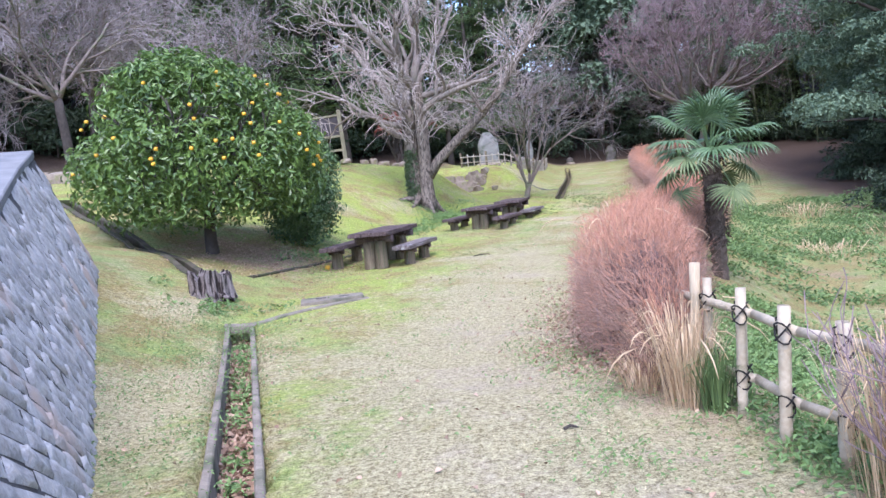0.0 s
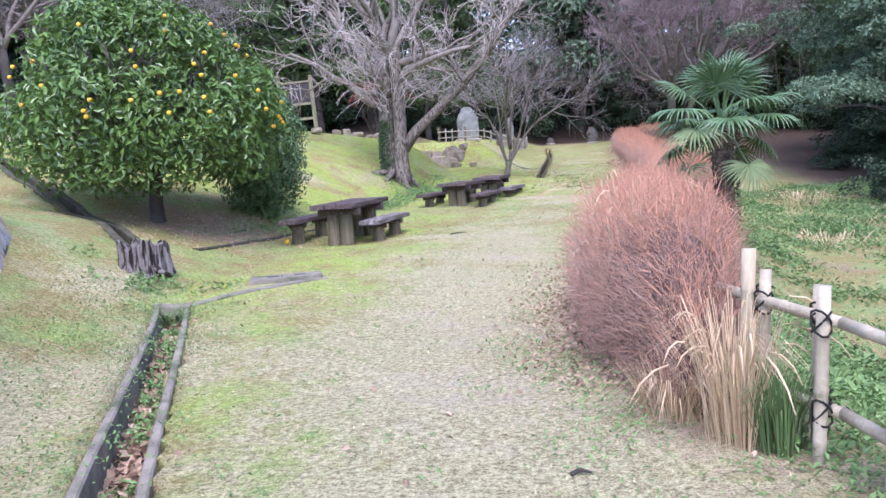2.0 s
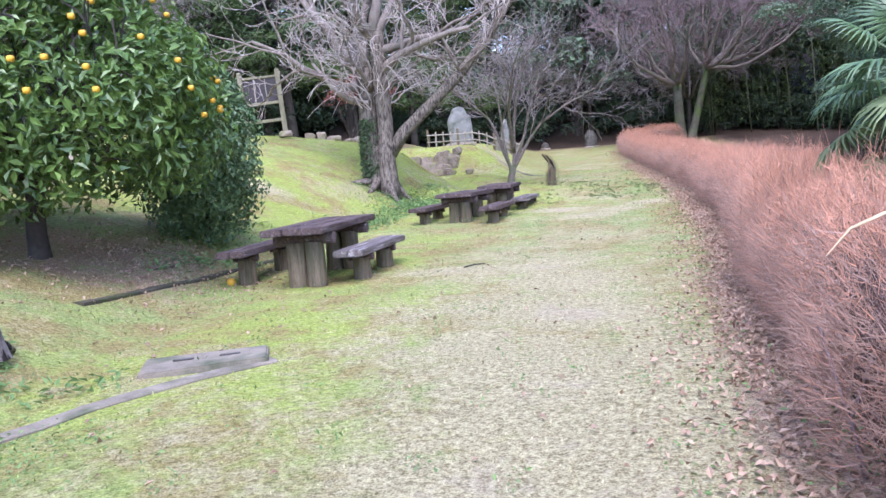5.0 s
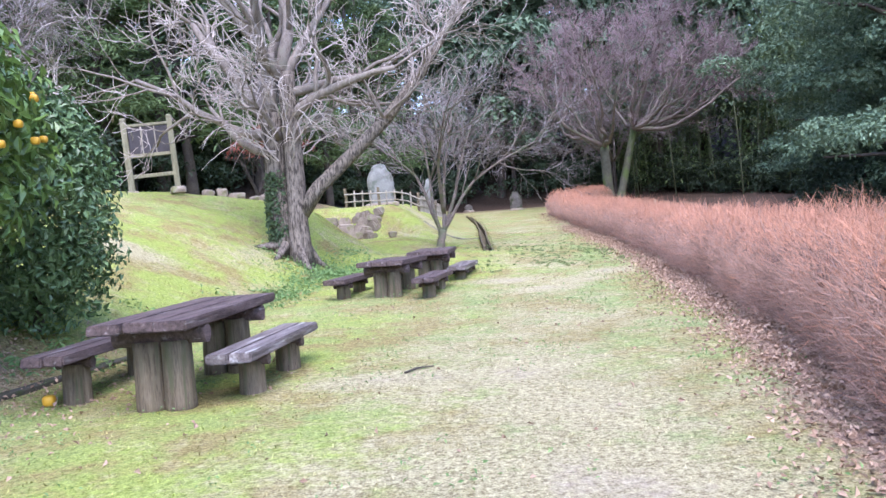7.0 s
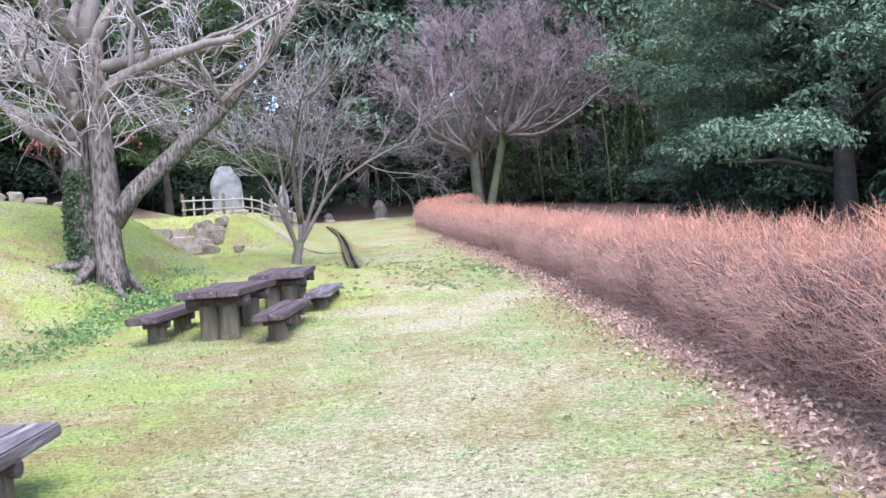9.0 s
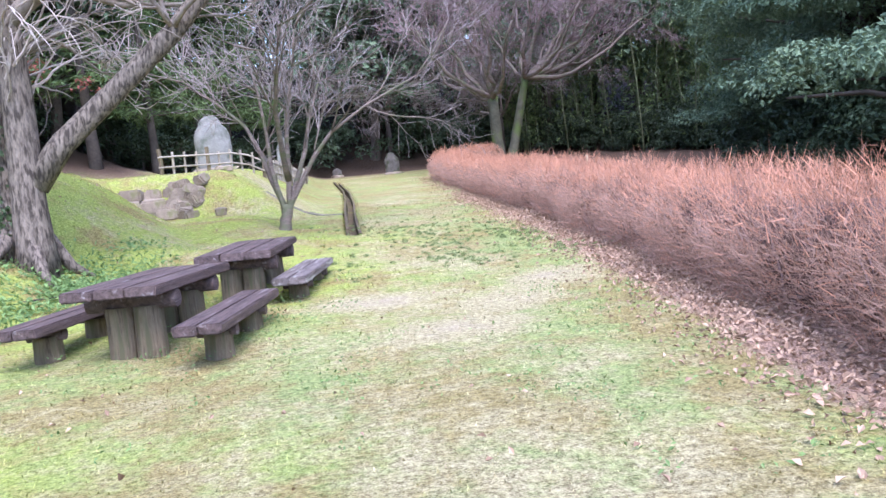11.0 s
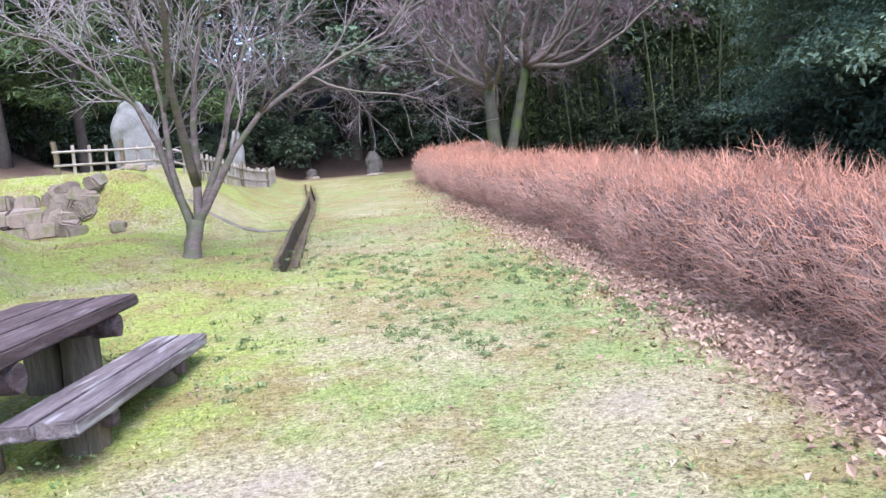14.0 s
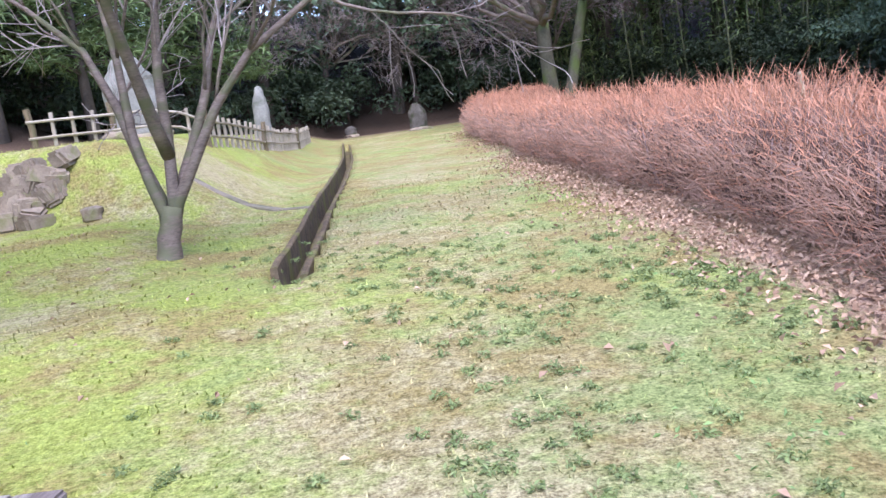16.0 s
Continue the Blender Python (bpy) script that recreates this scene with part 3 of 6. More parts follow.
def log_bench(x, y, turn, top, length, seed, label, wood=None):
    base = gz(x, y) - 0.02
    b = thing("log_bench", pose(x, y, base, 0, 0, turn), label, "bench", "log benches by the tables")
    h = top - base
    for k, dx in enumerate((-0.095, 0.095)):
        part("seat_plank", moved(plank_bm(length + (0.02, -0.02)[k], 0.187, 0.085, seed + k + 40), dx, 0, h - 0.043), wood or PLANK, b)
    for e in (-1, 1):
        yy = e * (length / 2 - 0.5)
        part("crossbeam", moved(log_bm(0.05, 0.33, seed + 50 + e), -0.165, yy, h - 0.13, 0, 90), PLANK, b)
        px, py = x - yy * math.sin(radians(turn)), y + yy * math.cos(radians(turn))
        low = min(gz(px, py) - 0.06 - base, 0.0)
        part("leg", moved(log_bm(0.115, h - 0.14 - low, seed + 60 + e), 0, yy, low), LOG, b, "short thick log leg")
    return b


TURN1, TURN3 = -10, -9
picnic_table(-1.72, 9.45, TURN1, 0.87, 2.3, 1, "dark weathered plank picnic table on paired log legs")
log_bench(-1.1, 9.56, -12, 0.535, 2.0, 2, "grey weathered plank bench on log legs beside the table", PLANK_GREY)
log_bench(-2.66, 9.95, TURN1, 0.6, 2.2, 3, "dark plank bench on log legs near the soil bank")
picnic_table(0.28, 16.3, -18, 0.905, 1.75, 4, "dark plank picnic table beside a second one on grass")
log_bench(0.935, 15.88, -15, 0.61, 1.97, 5, "brown plank bench on short log legs in grass")
log_bench(-0.5, 16.6, -17, 0.64, 1.9, 6, "dark plank bench on the bank side of the table")
picnic_table(1.16, 18.49, -10.4, 0.955, 2.29, 7, "weathered plank picnic table with chipped corner on log legs")
log_bench(1.76, 18.47, -14, 0.625, 2.12, 8, "grey weathered plank bench low in the grass", PLANK_GREY)
log_bench(0.35, 18.6, TURN3, 0.7, 2.0, 9, "dark plank bench between table and bank")

# ---- hedge ----
def hedge_line(n):
    ys = np.linspace(-1.4, 41.5, n)
    pts = np.stack([edge(ys) + np.interp(ys, (-1.2, 1, 3, 6, 12), (0.25, 0.55, 0.62, 0.72, 0.95)), ys], 1)
    a = np.linspace(0, 1, n // 6)
    curl = np.stack([pts[-1, 0] + 3.6 * np.sin(a * 1.4), 41.5 + 6.5 * a ** 1.3], 1)
    return np.concatenate([pts, curl[1:]])


def hedge_size(y):
    """Half width and height along the hedge."""
    w = np.interp(y, (-1.2, 1, 3, 6, 12), (0.52, 0.62, 0.64, 0.66, 0.85)) + 0.07 * np.sin(y * 1.3) + 0.06 * np.sin(y * 3.1 + 1)
    h = np.interp(y, (-2, -1, 3, 5.5, 8, 14, 22, 30, 36, 41, 50), (0.95, 1.28, 1.3, 1.1, 1.22, 1.14, 1.02, 0.98, 1.0, 1.22, 1.2)) + 0.05 * np.sin(y * 1.9 + 2) + 0.04 * np.sin(y * 4.3)
    return w, h


def build_hedge():
    line = hedge_line(240)
    tan = np.gradient(line, axis=0)
    tan /= np.linalg.norm(tan, axis=1)[:, None]
    nor = np.stack([tan[:, 1], -tan[:, 0]], 1)
    root = thing("hedge", pose(0, 0, 0), "long russet leafless clipped hedge of dense fine twigs", "hedge")
    # dense inside: a solid shell, coloured dark for the shade between the twigs
    n = 14
    vs = []
    for i, (p, q) in enumerate(zip(line, nor)):
        w, h = hedge_size(p[1])
        shrink = min(1.0, 0.25 + i / 5, 0.25 + (len(line) - 1 - i) / 5)
        g = gz(*p)
        for j in range(n):
            a = math.pi * j / (n - 1)
            ww = 0.58 * w * shrink * (1 + 0.16 * noise.noise(Vector((p[1] * 2.2, j * 0.9, 1.0))))
            cx = math.copysign(abs(math.cos(a)) ** 0.75, math.cos(a)) * ww
            cz = abs(math.sin(a)) ** 0.6 * h * 0.78 * shrink * (1 + 0.06 * noise.noise(Vector((p[1] * 2.7, j * 1.3, 7.0))))
            taper = 0.8 + 0.2 * min(1, cz / 0.55)
            vs.append((p[0] + q[0] * cx * taper, p[1] + q[1] * cx * taper, g - 0.05 + cz))
    f = [(i * n + j, (i + 1) * n + j, (i + 1) * n + j + 1, i * n + j + 1) for i in range(len(line) - 1) for j in range(n - 1)]
    part("core", mesh_of("core", vs, f, True), HEDGE_CORE, root, "solid core for the tangled inner twigs, dark with painted shade")
    # fine outer twigs: russet shoots above, grey-brown older twigs on the flanks
    r = np.random.default_rng(3)
    seg = np.linalg.norm(np.diff(line, axis=0), axis=1)
    den = np.interp(line[:-1, 1], (-2, 6, 14, 24, 34, 50), (7500, 7300, 6400, 4400, 2500, 1900)) * seg
    idx = np.repeat(np.arange(len(seg)), den.astype(int))
    m = len(idx)
    u = r.random(m)
    p = line[idx] + (line[idx + 1] - line[idx]) * u[:, None]
    q = nor[idx]
    w, h = hedge_size(p[:, 1])
    a = np.arccos(r.uniform(-1.0, 1.0, m))
    low = np.arcsin(r.uniform(0.02, 0.7, m) ** (1 / 0.6))
    a = np.where(r.random(m) < 0.42, np.where(r.random(m) < 0.5, low, math.pi - low), a)
    ends = np.minimum(1.0, np.minimum(0.5 + (idx + u) / 6, 0.4 + (len(line) - 1 - idx) / 6))
    lift = np.abs(np.sin(a)) ** 0.6
    taper = 0.86 + 0.14 * np.minimum(1, lift * h / 0.55)
    clump = 1 + 0.05 * np.sin(p[:, 1] * 5.3 + a * 4) * np.sin(a * 7 + p[:, 1] * 2.1) + 0.035 * np.sin(p[:, 1] * 13 + a * 9) + 0.03 * np.sin(p[:, 1] * 23 - a * 13)
    cx = np.sign(np.cos(a)) * np.abs(np.cos(a)) ** 0.75 * w * taper * ends
    cz = lift * h * ends
    g = ground_raw(p[:, 0], p[:, 1])
    deep = r.uniform(0.55, 0.97, m) * clump
    base = np.stack([p[:, 0] + q[:, 0] * cx * deep, p[:, 1] + q[:, 1] * cx * deep, g + cz * deep], 1)
    side = np.cos(a) * 0.75
    out = np.stack([q[:, 0] * side, q[:, 1] * side, 0.45 + 0.65 * np.sin(a)], 1) + r.normal(0, 0.62, (m, 3))
    out /= np.linalg.norm(out, axis=1)[:, None]
    tip = base + out * (r.uniform(0.07, 0.19, m) * (1 + 0.8 * (r.random(m) < 0.05)))[:, None]
    rad = np.interp(p[:, 1], (0, 20, 45), (0.0016, 0.0027, 0.006)) * r.uniform(0.6, 1.3, m) * (1 + 0.9 * (r.random(m) < 0.1))
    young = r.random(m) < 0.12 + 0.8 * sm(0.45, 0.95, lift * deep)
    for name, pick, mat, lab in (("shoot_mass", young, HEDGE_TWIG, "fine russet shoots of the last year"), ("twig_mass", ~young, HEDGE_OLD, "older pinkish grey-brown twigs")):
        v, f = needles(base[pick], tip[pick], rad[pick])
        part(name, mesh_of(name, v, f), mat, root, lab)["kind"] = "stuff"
    # stems at the foot
    lines = []
    for i in range(8, len(line) - 45, 1):
        for s in (-1, 1):
            w0 = float(hedge_size(line[i][1])[0])
            x0, y0 = line[i] + nor[i] * s * r.uniform(0.2, 0.6) * w0
            g0 = gz(x0, y0)
            d = nor[i] * s * r.uniform(0.0, 0.22) * w0
            lines.append(([(x0, y0, g0 - 0.05), (x0 + d[0] * 0.5, y0 + d[1] * 0.5 + r.uniform(-.1, .1), g0 + 0.25), (x0 + d[0], y0 + d[1] + r.uniform(-.2, .2), g0 + 0.6)], (0.014, 0.011, 0.006), 4))
    stems = part("stem_mass", mesh_of("stem_mass", *tubes(lines), True), TWIG_DARK, root, "grey woody stems at the foot")
    stems["kind"] = "stuff"


build_hedge()

# ---- channels, kerbs and slabs ----
def run_bm(pts, offset, width, top, depth):
    """A concrete strip along a line, set to one side of it, its top a little over the ground."""
    pts = [Vector((x, y, 0)) for x, y in pts]
    fine = []
    for a, b in zip(pts[:-1], pts[1:]):
        n = max(2, int((b - a).length / 0.35))
        fine += [a.lerp(b, k / n) for k in range(n)]
    fine.append(pts[-1])
    bm = bmesh.new()
    prev = None
    for i, p in enumerate(fine):
        d = (fine[min(i + 1, len(fine) - 1)] - fine[max(i - 1, 0)]).normalized()
        s = Vector((d.y, -d.x, 0))
        g = gz(p.x + s.x * offset, p.y + s.y * offset) + top + 0.006 * noise.noise(p * 2.3)
        ring = []
        for o, h in ((-width / 2, -depth), (-width / 2, -0.012), (-width / 2 + 0.012, 0), (width / 2 - 0.012, 0), (width / 2, -0.012), (width / 2, -depth)):
            q = p + s * (offset + o + 0.006 * noise.noise(p * 3.1 + Vector((o, 0, 5))))
            ring.append(bm.verts.new((q.x, q.y, g + h)))
        if prev:
            for k in range(5):
                bm.faces.new((prev[k], prev[k + 1], ring[k + 1], ring[k]))
        else:
            bm.faces.new(ring)
        prev = ring
    bm.faces.new(prev[::-1])
    return bm


def drain(pts, half, deep, kerb, mat, label, closed_end=True, rise=0.028, high=0.0):
    t = thing("drain_channel", pose(0, 0, 0), label, "drain")
    part("side_wall", run_bm(pts, -(half + kerb / 2), kerb, rise + high, deep + 0.2 + high), mat, t)
    part("side_wall", run_bm(pts, half + kerb / 2, kerb, rise - 0.02, deep + 0.2), mat, t)
    part("channel_floor", run_bm(pts, 0, half * 2 + 0.02, -deep, 0.08), mat, t)
    if closed_end:
        (ax, ay), (bx, by) = pts[-2], pts[-1]
        d = Vector((bx - ax, by - ay, 0)).normalized()
        s = Vector((d.y, -d.x, 0))
        c = Vector((bx, by, 0)) + d * kerb / 2
        ends = [(c.x - s.x * (half + kerb), c.y - s.y * (half + kerb)), (c.x + s.x * (half + kerb), c.y + s.y * (half + kerb))]
        part("end_slab", run_bm(ends, 0, 0.24, 0.045, 0.1), mat, t)
    return t


drain(D1, 0.13, 0.27, 0.065, CONCRETE, "open concrete drain with fallen leaves and weeds inside")
drain(D2, 0.1, 0.25, 0.12, MOSSY, "dark mossy drain climbing the bank behind a stump")
drain(D3, 0.08, 0.22, 0.06, DRAINMOSS, "long curved dark drain along the foot of the mound", False, 0.02, 0.07)
for pts, lab, mat in (([(-2.9, 3.38), (-2.5, 4.0), (-1.95, 4.6), (-1.45, 4.95)], "low concrete edging beside the drain end", CONCRETE),
                      ([(-3.9, 6.9), (-3.62, 8.4), (-3.3, 9.7), (-2.85, 11.9)], "thin dark kerb where lawn meets bare soil", MOSSY),
                      ([(1.7, 28.5), (2.5, 28.2), (3.35, 27.6)], "pale concrete strip crossing the mound to the drain", CONCRETE)):
    tagged(part("kerb", run_bm(pts, 0, 0.16, 0.02, 0.2), mat), lab, "kerb", kind="structure")


def cover_slab(x, y, turn, sx, sy, seed):
    t = thing("drain_cover", pose(x, y, gz(x, y) + 0.018, 0, 0, turn), "worn flat concrete drain cover with two slots", "drain cover")
    part("slab", box_bm(sx, sy, 0.07, 0.012, (0, 0, -0.01), 2, 0.015, seed), CONCRETE, t)
    for k in (-1, 1):
        part("lift_slot", box_bm(0.16, 0.03, 0.012, 0.003, (k * 0.18, 0.05, 0.029)), JOINT, t, "dark lifting slot")


cover_slab(-2.0, 5.0, 12, 0.98, 0.5, 3)


# ---- retaining wall ----
def retaining_wall():
    a, b = Vector((-1.05, -4.55, 0)), Vector((-5.3, 4.3, 0))
    along = (b - a).normalized()
    back = Vector((-along.y, along.x, 0))
    length = (b - a).length
    t = thing("wall_retaining", pose(0, 0, 0), "battered grey retaining wall of diagonally laid stones", "wall", kind="structure")

    def at(u, v, out=0.0):
        """u along the foot, v from 0 at the foot to 1 at the coping."""
        p = a + along * u
        z0 = gz(p.x - back.x * 0.3, p.y - back.y * 0.3) - 0.08
        z1 = 0.98 + 0.19 * (u * along.y) + 0.02
        set_back = 0.36 * (z1 - z0) * (1 - (1 - v) ** 1.5 * 0.25) * v
        q = p + back * (set_back - out)
        return Vector((q.x, q.y, z0 + (z1 - z0) * v + out * 0.3))

    n, m = 20, 8
    vs = [at(length * i / n, j / m) for i in range(n + 1) for j in range(m + 1)]
    f = [(i * (m + 1) + j, (i + 1) * (m + 1) + j, (i + 1) * (m + 1) + j + 1, i * (m + 1) + j + 1) for i in range(n) for j in range(m)]
    o = len(vs)
    for i in range(n + 1):
        p = at(length * i / n, 1)
        vs.append(p + back * 1.6)
        vs.append(p + back * 1.6 - Vector((0, 0, 2.6)))
    for i in range(n):
        f += [(i * (m + 1) + m, (i + 1) * (m + 1) + m, o + 2 * i + 2, o + 2 * i), (o + 2 * i, o + 2 * i + 2, o + 2 * i + 3, o + 2 * i + 1)]
    for i in (0, n):
        f.append(tuple(i * (m + 1) + j for j in range(m + 1)) + (o + 2 * i, o + 2 * i + 1))
    part("backing", mesh_of("backing", vs, f), JOINT, t)
    # coping
    vs, f = [], []
    for i in range(n + 1):
        p = at(length * i / n, 1)
        for du, dz in ((-0.03, -0.03), (-0.03, 0.055), (-0.015, 0.07), (1.25, 0.07), (1.25, -0.03)):
            vs.append(p + back * du + Vector((0, 0, dz)))
        if i:
            k = (i - 1) * 5
            f += [(k + j, k + 5 + j, k + 5 + (j + 1) % 5, k + (j + 1) % 5) for j in range(5)]
    f += [(0, 1, 2, 3, 4), tuple(n * 5 + j for j in range(5))[::-1]]
    part("coping", mesh_of("coping", vs, f), COPING, t, "smooth grey concrete coping")
    # stones, laid on the slant
    r = random.Random(5)
    sl = math.radians(-46)
    high = 2.1
    made = 0
    row = -10
    while row < 90:
        y0 = row * 0.18
        x0 = -5.0 + r.uniform(0, 0.3)
        while x0 < 13:
            ln = r.uniform(0.32, 0.7)
            quad = []
            for dx, dy in ((0.007, 0.007), (ln - 0.007, 0.007), (ln - 0.007, 0.173), (0.007, 0.173)):
                jx, jy = x0 + dx + r.uniform(-0.045, 0.045), y0 + dy + r.uniform(-0.02, 0.02)
                quad.append((jx * math.cos(sl) - jy * math.sin(sl), jx * math.sin(sl) + jy * math.cos(sl) - 1.0))
            x0 += ln
            cu, cv = sum(p[0] for p in quad) / 4, sum(p[1] for p in quad) / 4
            if not (0.05 < cu < length - 0.05 and 0.04 < cv / high < 0.97) or made > 460:
                continue
            made += 1
            lift, seed = r.uniform(0.012, 0.022), made * 1.7
            tilt_u, tilt_v = r.uniform(-0.007, 0.007), r.uniform(-0.007, 0.007)
            nu, nv = 6, 4
            vs = []
            for i in range(nu + 1):
                for j in range(nv + 1):
                    p, q = i / nu, j / nv
                    u = (quad[0][0] * (1 - p) + quad[1][0] * p) * (1 - q) + (quad[3][0] * (1 - p) + quad[2][0] * p) * q
                    v = (quad[0][1] * (1 - p) + quad[1][1] * p) * (1 - q) + (quad[3][1] * (1 - p) + quad[2][1] * p) * q
                    rim = i in (0, nu) or j in (0, nv)
                    out = 0.002 if rim else lift + tilt_u * (2 * p - 1) + tilt_v * (2 * q - 1) + 0.02 * noise.noise(Vector((u * 8, v * 8, seed)))
                    if not rim:
                        u, v = cu + (u - cu) * 1.15, cv + (v - cv) * 1.3
                    vs.append(tuple(at(min(max(u, 0), length), min(max(v / high, 0), 1), out)))
            f = [(i * (nv + 1) + j, (i + 1) * (nv + 1) + j, (i + 1) * (nv + 1) + j + 1, i * (nv + 1) + j + 1) for i in range(nu) for j in range(nv)]
            part("stone", mesh_of("stone", vs, f, True), WALLSTONE, t)
        row += 1
    p = at(length * 0.86, 1) + back * 0.42
    q = thing("rail_post", pose(p.x, p.y, p.z + 0.1), "dark brown square rail post on the wall coping", "post")
    part("post_shaft", box_bm(0.1, 0.1, 0.95, 0.008, (0, 0, 0.48)), BARK_DARK, q)
    part("post_cap", box_bm(0.115, 0.115, 0.025, 0.006, (0, 0, 0.96)), BARK_DARK, q)


retaining_wall()


# ---- stump, fallen fruit, rocks ----
def stump(x, y, radius, height, label, mat, seed):
    t = thing("tree_stump", pose(x, y, gz(x, y) - 0.06), label, "tree stump")
    bm = bmesh.new()
    n, rows = 44, 8
    rings = []
    for k in range(rows + 1):
        h = k / rows
        ring = []
        for j in range(n):
            a = j * 2 * math.pi / n
            c = Vector((math.cos(a), math.sin(a), 0))
            rr = radius * (1 + 0.2 * (1 - h) ** 3 + 0.13 * noise.noise(c * 2.3 + Vector((seed, 0, 0))) + 0.13 * noise.noise(c * 7 + Vector((0, seed, h * 0.4))) + 0.16 * noise.noise(c * 13 + Vector((seed, 0, h * 0.5))))
            top = height * (0.9 + 0.2 * noise.noise(c * 1.3 + Vector((seed * 2, 1, 0))) + 0.3 * noise.noise(c * 6))
            ring.append(bm.verts.new((c.x * rr, c.y * rr, top * h)))
        rings.append(ring)
    for lo, hi in zip(rings[:-1], rings[1:]):
        for j in range(n):
            bm.faces.new((lo[j], lo[(j + 1) % n], hi[(j + 1) % n], hi[j]))
    inner = [bm.verts.new((v.co.x * 0.72, v.co.y * 0.72, v.co.z - 0.03 - 0.05 * abs(noise.noise(v.co * 9)))) for v in rings[-1]]
    for j in range(n):
        bm.faces.new((rings[-1][j], rings[-1][(j + 1) % n], inner[(j + 1) % n], inner[j]))
    bm.faces.new(inner)
    part("stump_wood", bm, mat, t)
    for k in range(4):
        a = k * 1.6 + seed
        root = tubes([([(radius * 0.8 * math.cos(a), radius * 0.8 * math.sin(a), 0.14), (radius * 1.2 * math.cos(a), radius * 1.2 * math.sin(a), 0.07), (radius * 1.6 * math.cos(a + 0.2), radius * 1.6 * math.sin(a + 0.2), 0.0)], (0.07, 0.05, 0.02), 6)])
        part("root", mesh_of("root", *root, True), mat, t)


stump(-3.78, 4.64, 0.3, 0.46, "rotting grey tree stump with jagged top in the grass", STUMPWOOD, 4)
stump(4.55, 0.6, 0.2, 0.95, "broken dark decaying stump beyond the bamboo fence", BARK_DARK, 9)


def rock(x, y, sx, sy, sz, seed, label, sink=0.25, turn=0, mat=None, name="rock", cat="rock", group="", z=None, block=0.6):
    ob = part(name, rock_bm(sx, sy, sz, seed, block=block), mat or ROCK)
    ob.matrix_basis = pose(x, y, (gz(x, y) if z is None else z) + sz * (0.5 - sink), 0, 0, turn)
    return tagged(ob, label, cat, group)


fruit = part("fallen_fruit", rock_bm(0.1, 0.1, 0.095, 3, 0.03), ORANGE)
fruit.data.polygons.foreach_set("use_smooth", np.ones(len(fruit.data.polygons), bool))
fruit.matrix_basis = pose(-2.95, 9.2, gz(-2.95, 9.2) + 0.055)
tagged(fruit, "ripe yellow orange citrus fruit fallen on the grass", "fruit")

def stone_block(x, y, z, sx, sy, sz, turn, tilt, seed, label):
    ob = part("stone_block", box_bm(sx, sy, sz, min(sx, sy, sz) * 0.16, (0, 0, 0), 2, min(sx, sz) * 0.13, seed), ROCK)
    ob.matrix_basis = pose(x, y, z, tilt, tilt * 0.6, turn)
    tagged(ob, label, "stone", "rough stone steps")


rr = random.Random(12)
for lvl in range(3):
    x = -2.3 + 0.12 * lvl
    while x < -0.42 - 0.12 * lvl:
        w = rr.uniform(0.36, 0.66)
        stone_block(x + w / 2, 27.85 + 0.36 * lvl + rr.uniform(-.05, .05), 1.27 + 0.25 * lvl + rr.uniform(-.02, .02), w * 0.97, rr.uniform(.4, .5), rr.uniform(.22, .3), rr.uniform(-7, 7), rr.uniform(-4, 4), int(x * 10) + 40 + lvl, "angular brown block of the rough bank steps")
        x += w
for k in range(20):
    x = rr.uniform(-.5, .32)
    y = rr.uniform(27.7, 28.5)
    stone_block(x, y, max(gz(x, y), 1.62 - 0.6 * (x + 0.5) - 0.35 * (28.5 - y)) + rr.uniform(-0.02, 0.08), rr.uniform(.22, .46), rr.uniform(.22, .36), rr.uniform(.16, .34), rr.uniform(0, 180), rr.uniform(-25, 25), k + 40, "tumbled brown stone beside the bank steps")
for k in range(5):
    rock(-4.6 + 0.42 * k + rr.uniform(-.1, .1), 25.4 + 0.1 * k, rr.uniform(.3, .55), rr.uniform(.25, .35), rr.uniform(.22, .36), k + 70, "grey edging stone on the bank top", 0.3, rr.uniform(-20, 20), group="bank top edging stones")
for k in range(14):
    x, y = -13.5 + 0.5 * k, 16.6 - 0.12 * k
    rock(x, y, rr.uniform(.4, .6), rr.uniform(.3, .45), rr.uniform(.35, .5), k + 90, "rounded grey stone of a low wall on the bank", 0.2, rr.uniform(-25, 25), group="low stone wall")
rock(0.75, 29.6, 0.45, 0.3, 0.16, 31, "flat pale stone lying in the mound grass", 0.3)
rock(0.62, 27.55, 0.26, 0.22, 0.2, 32, "small flat stone in the mound grass", 0.3)

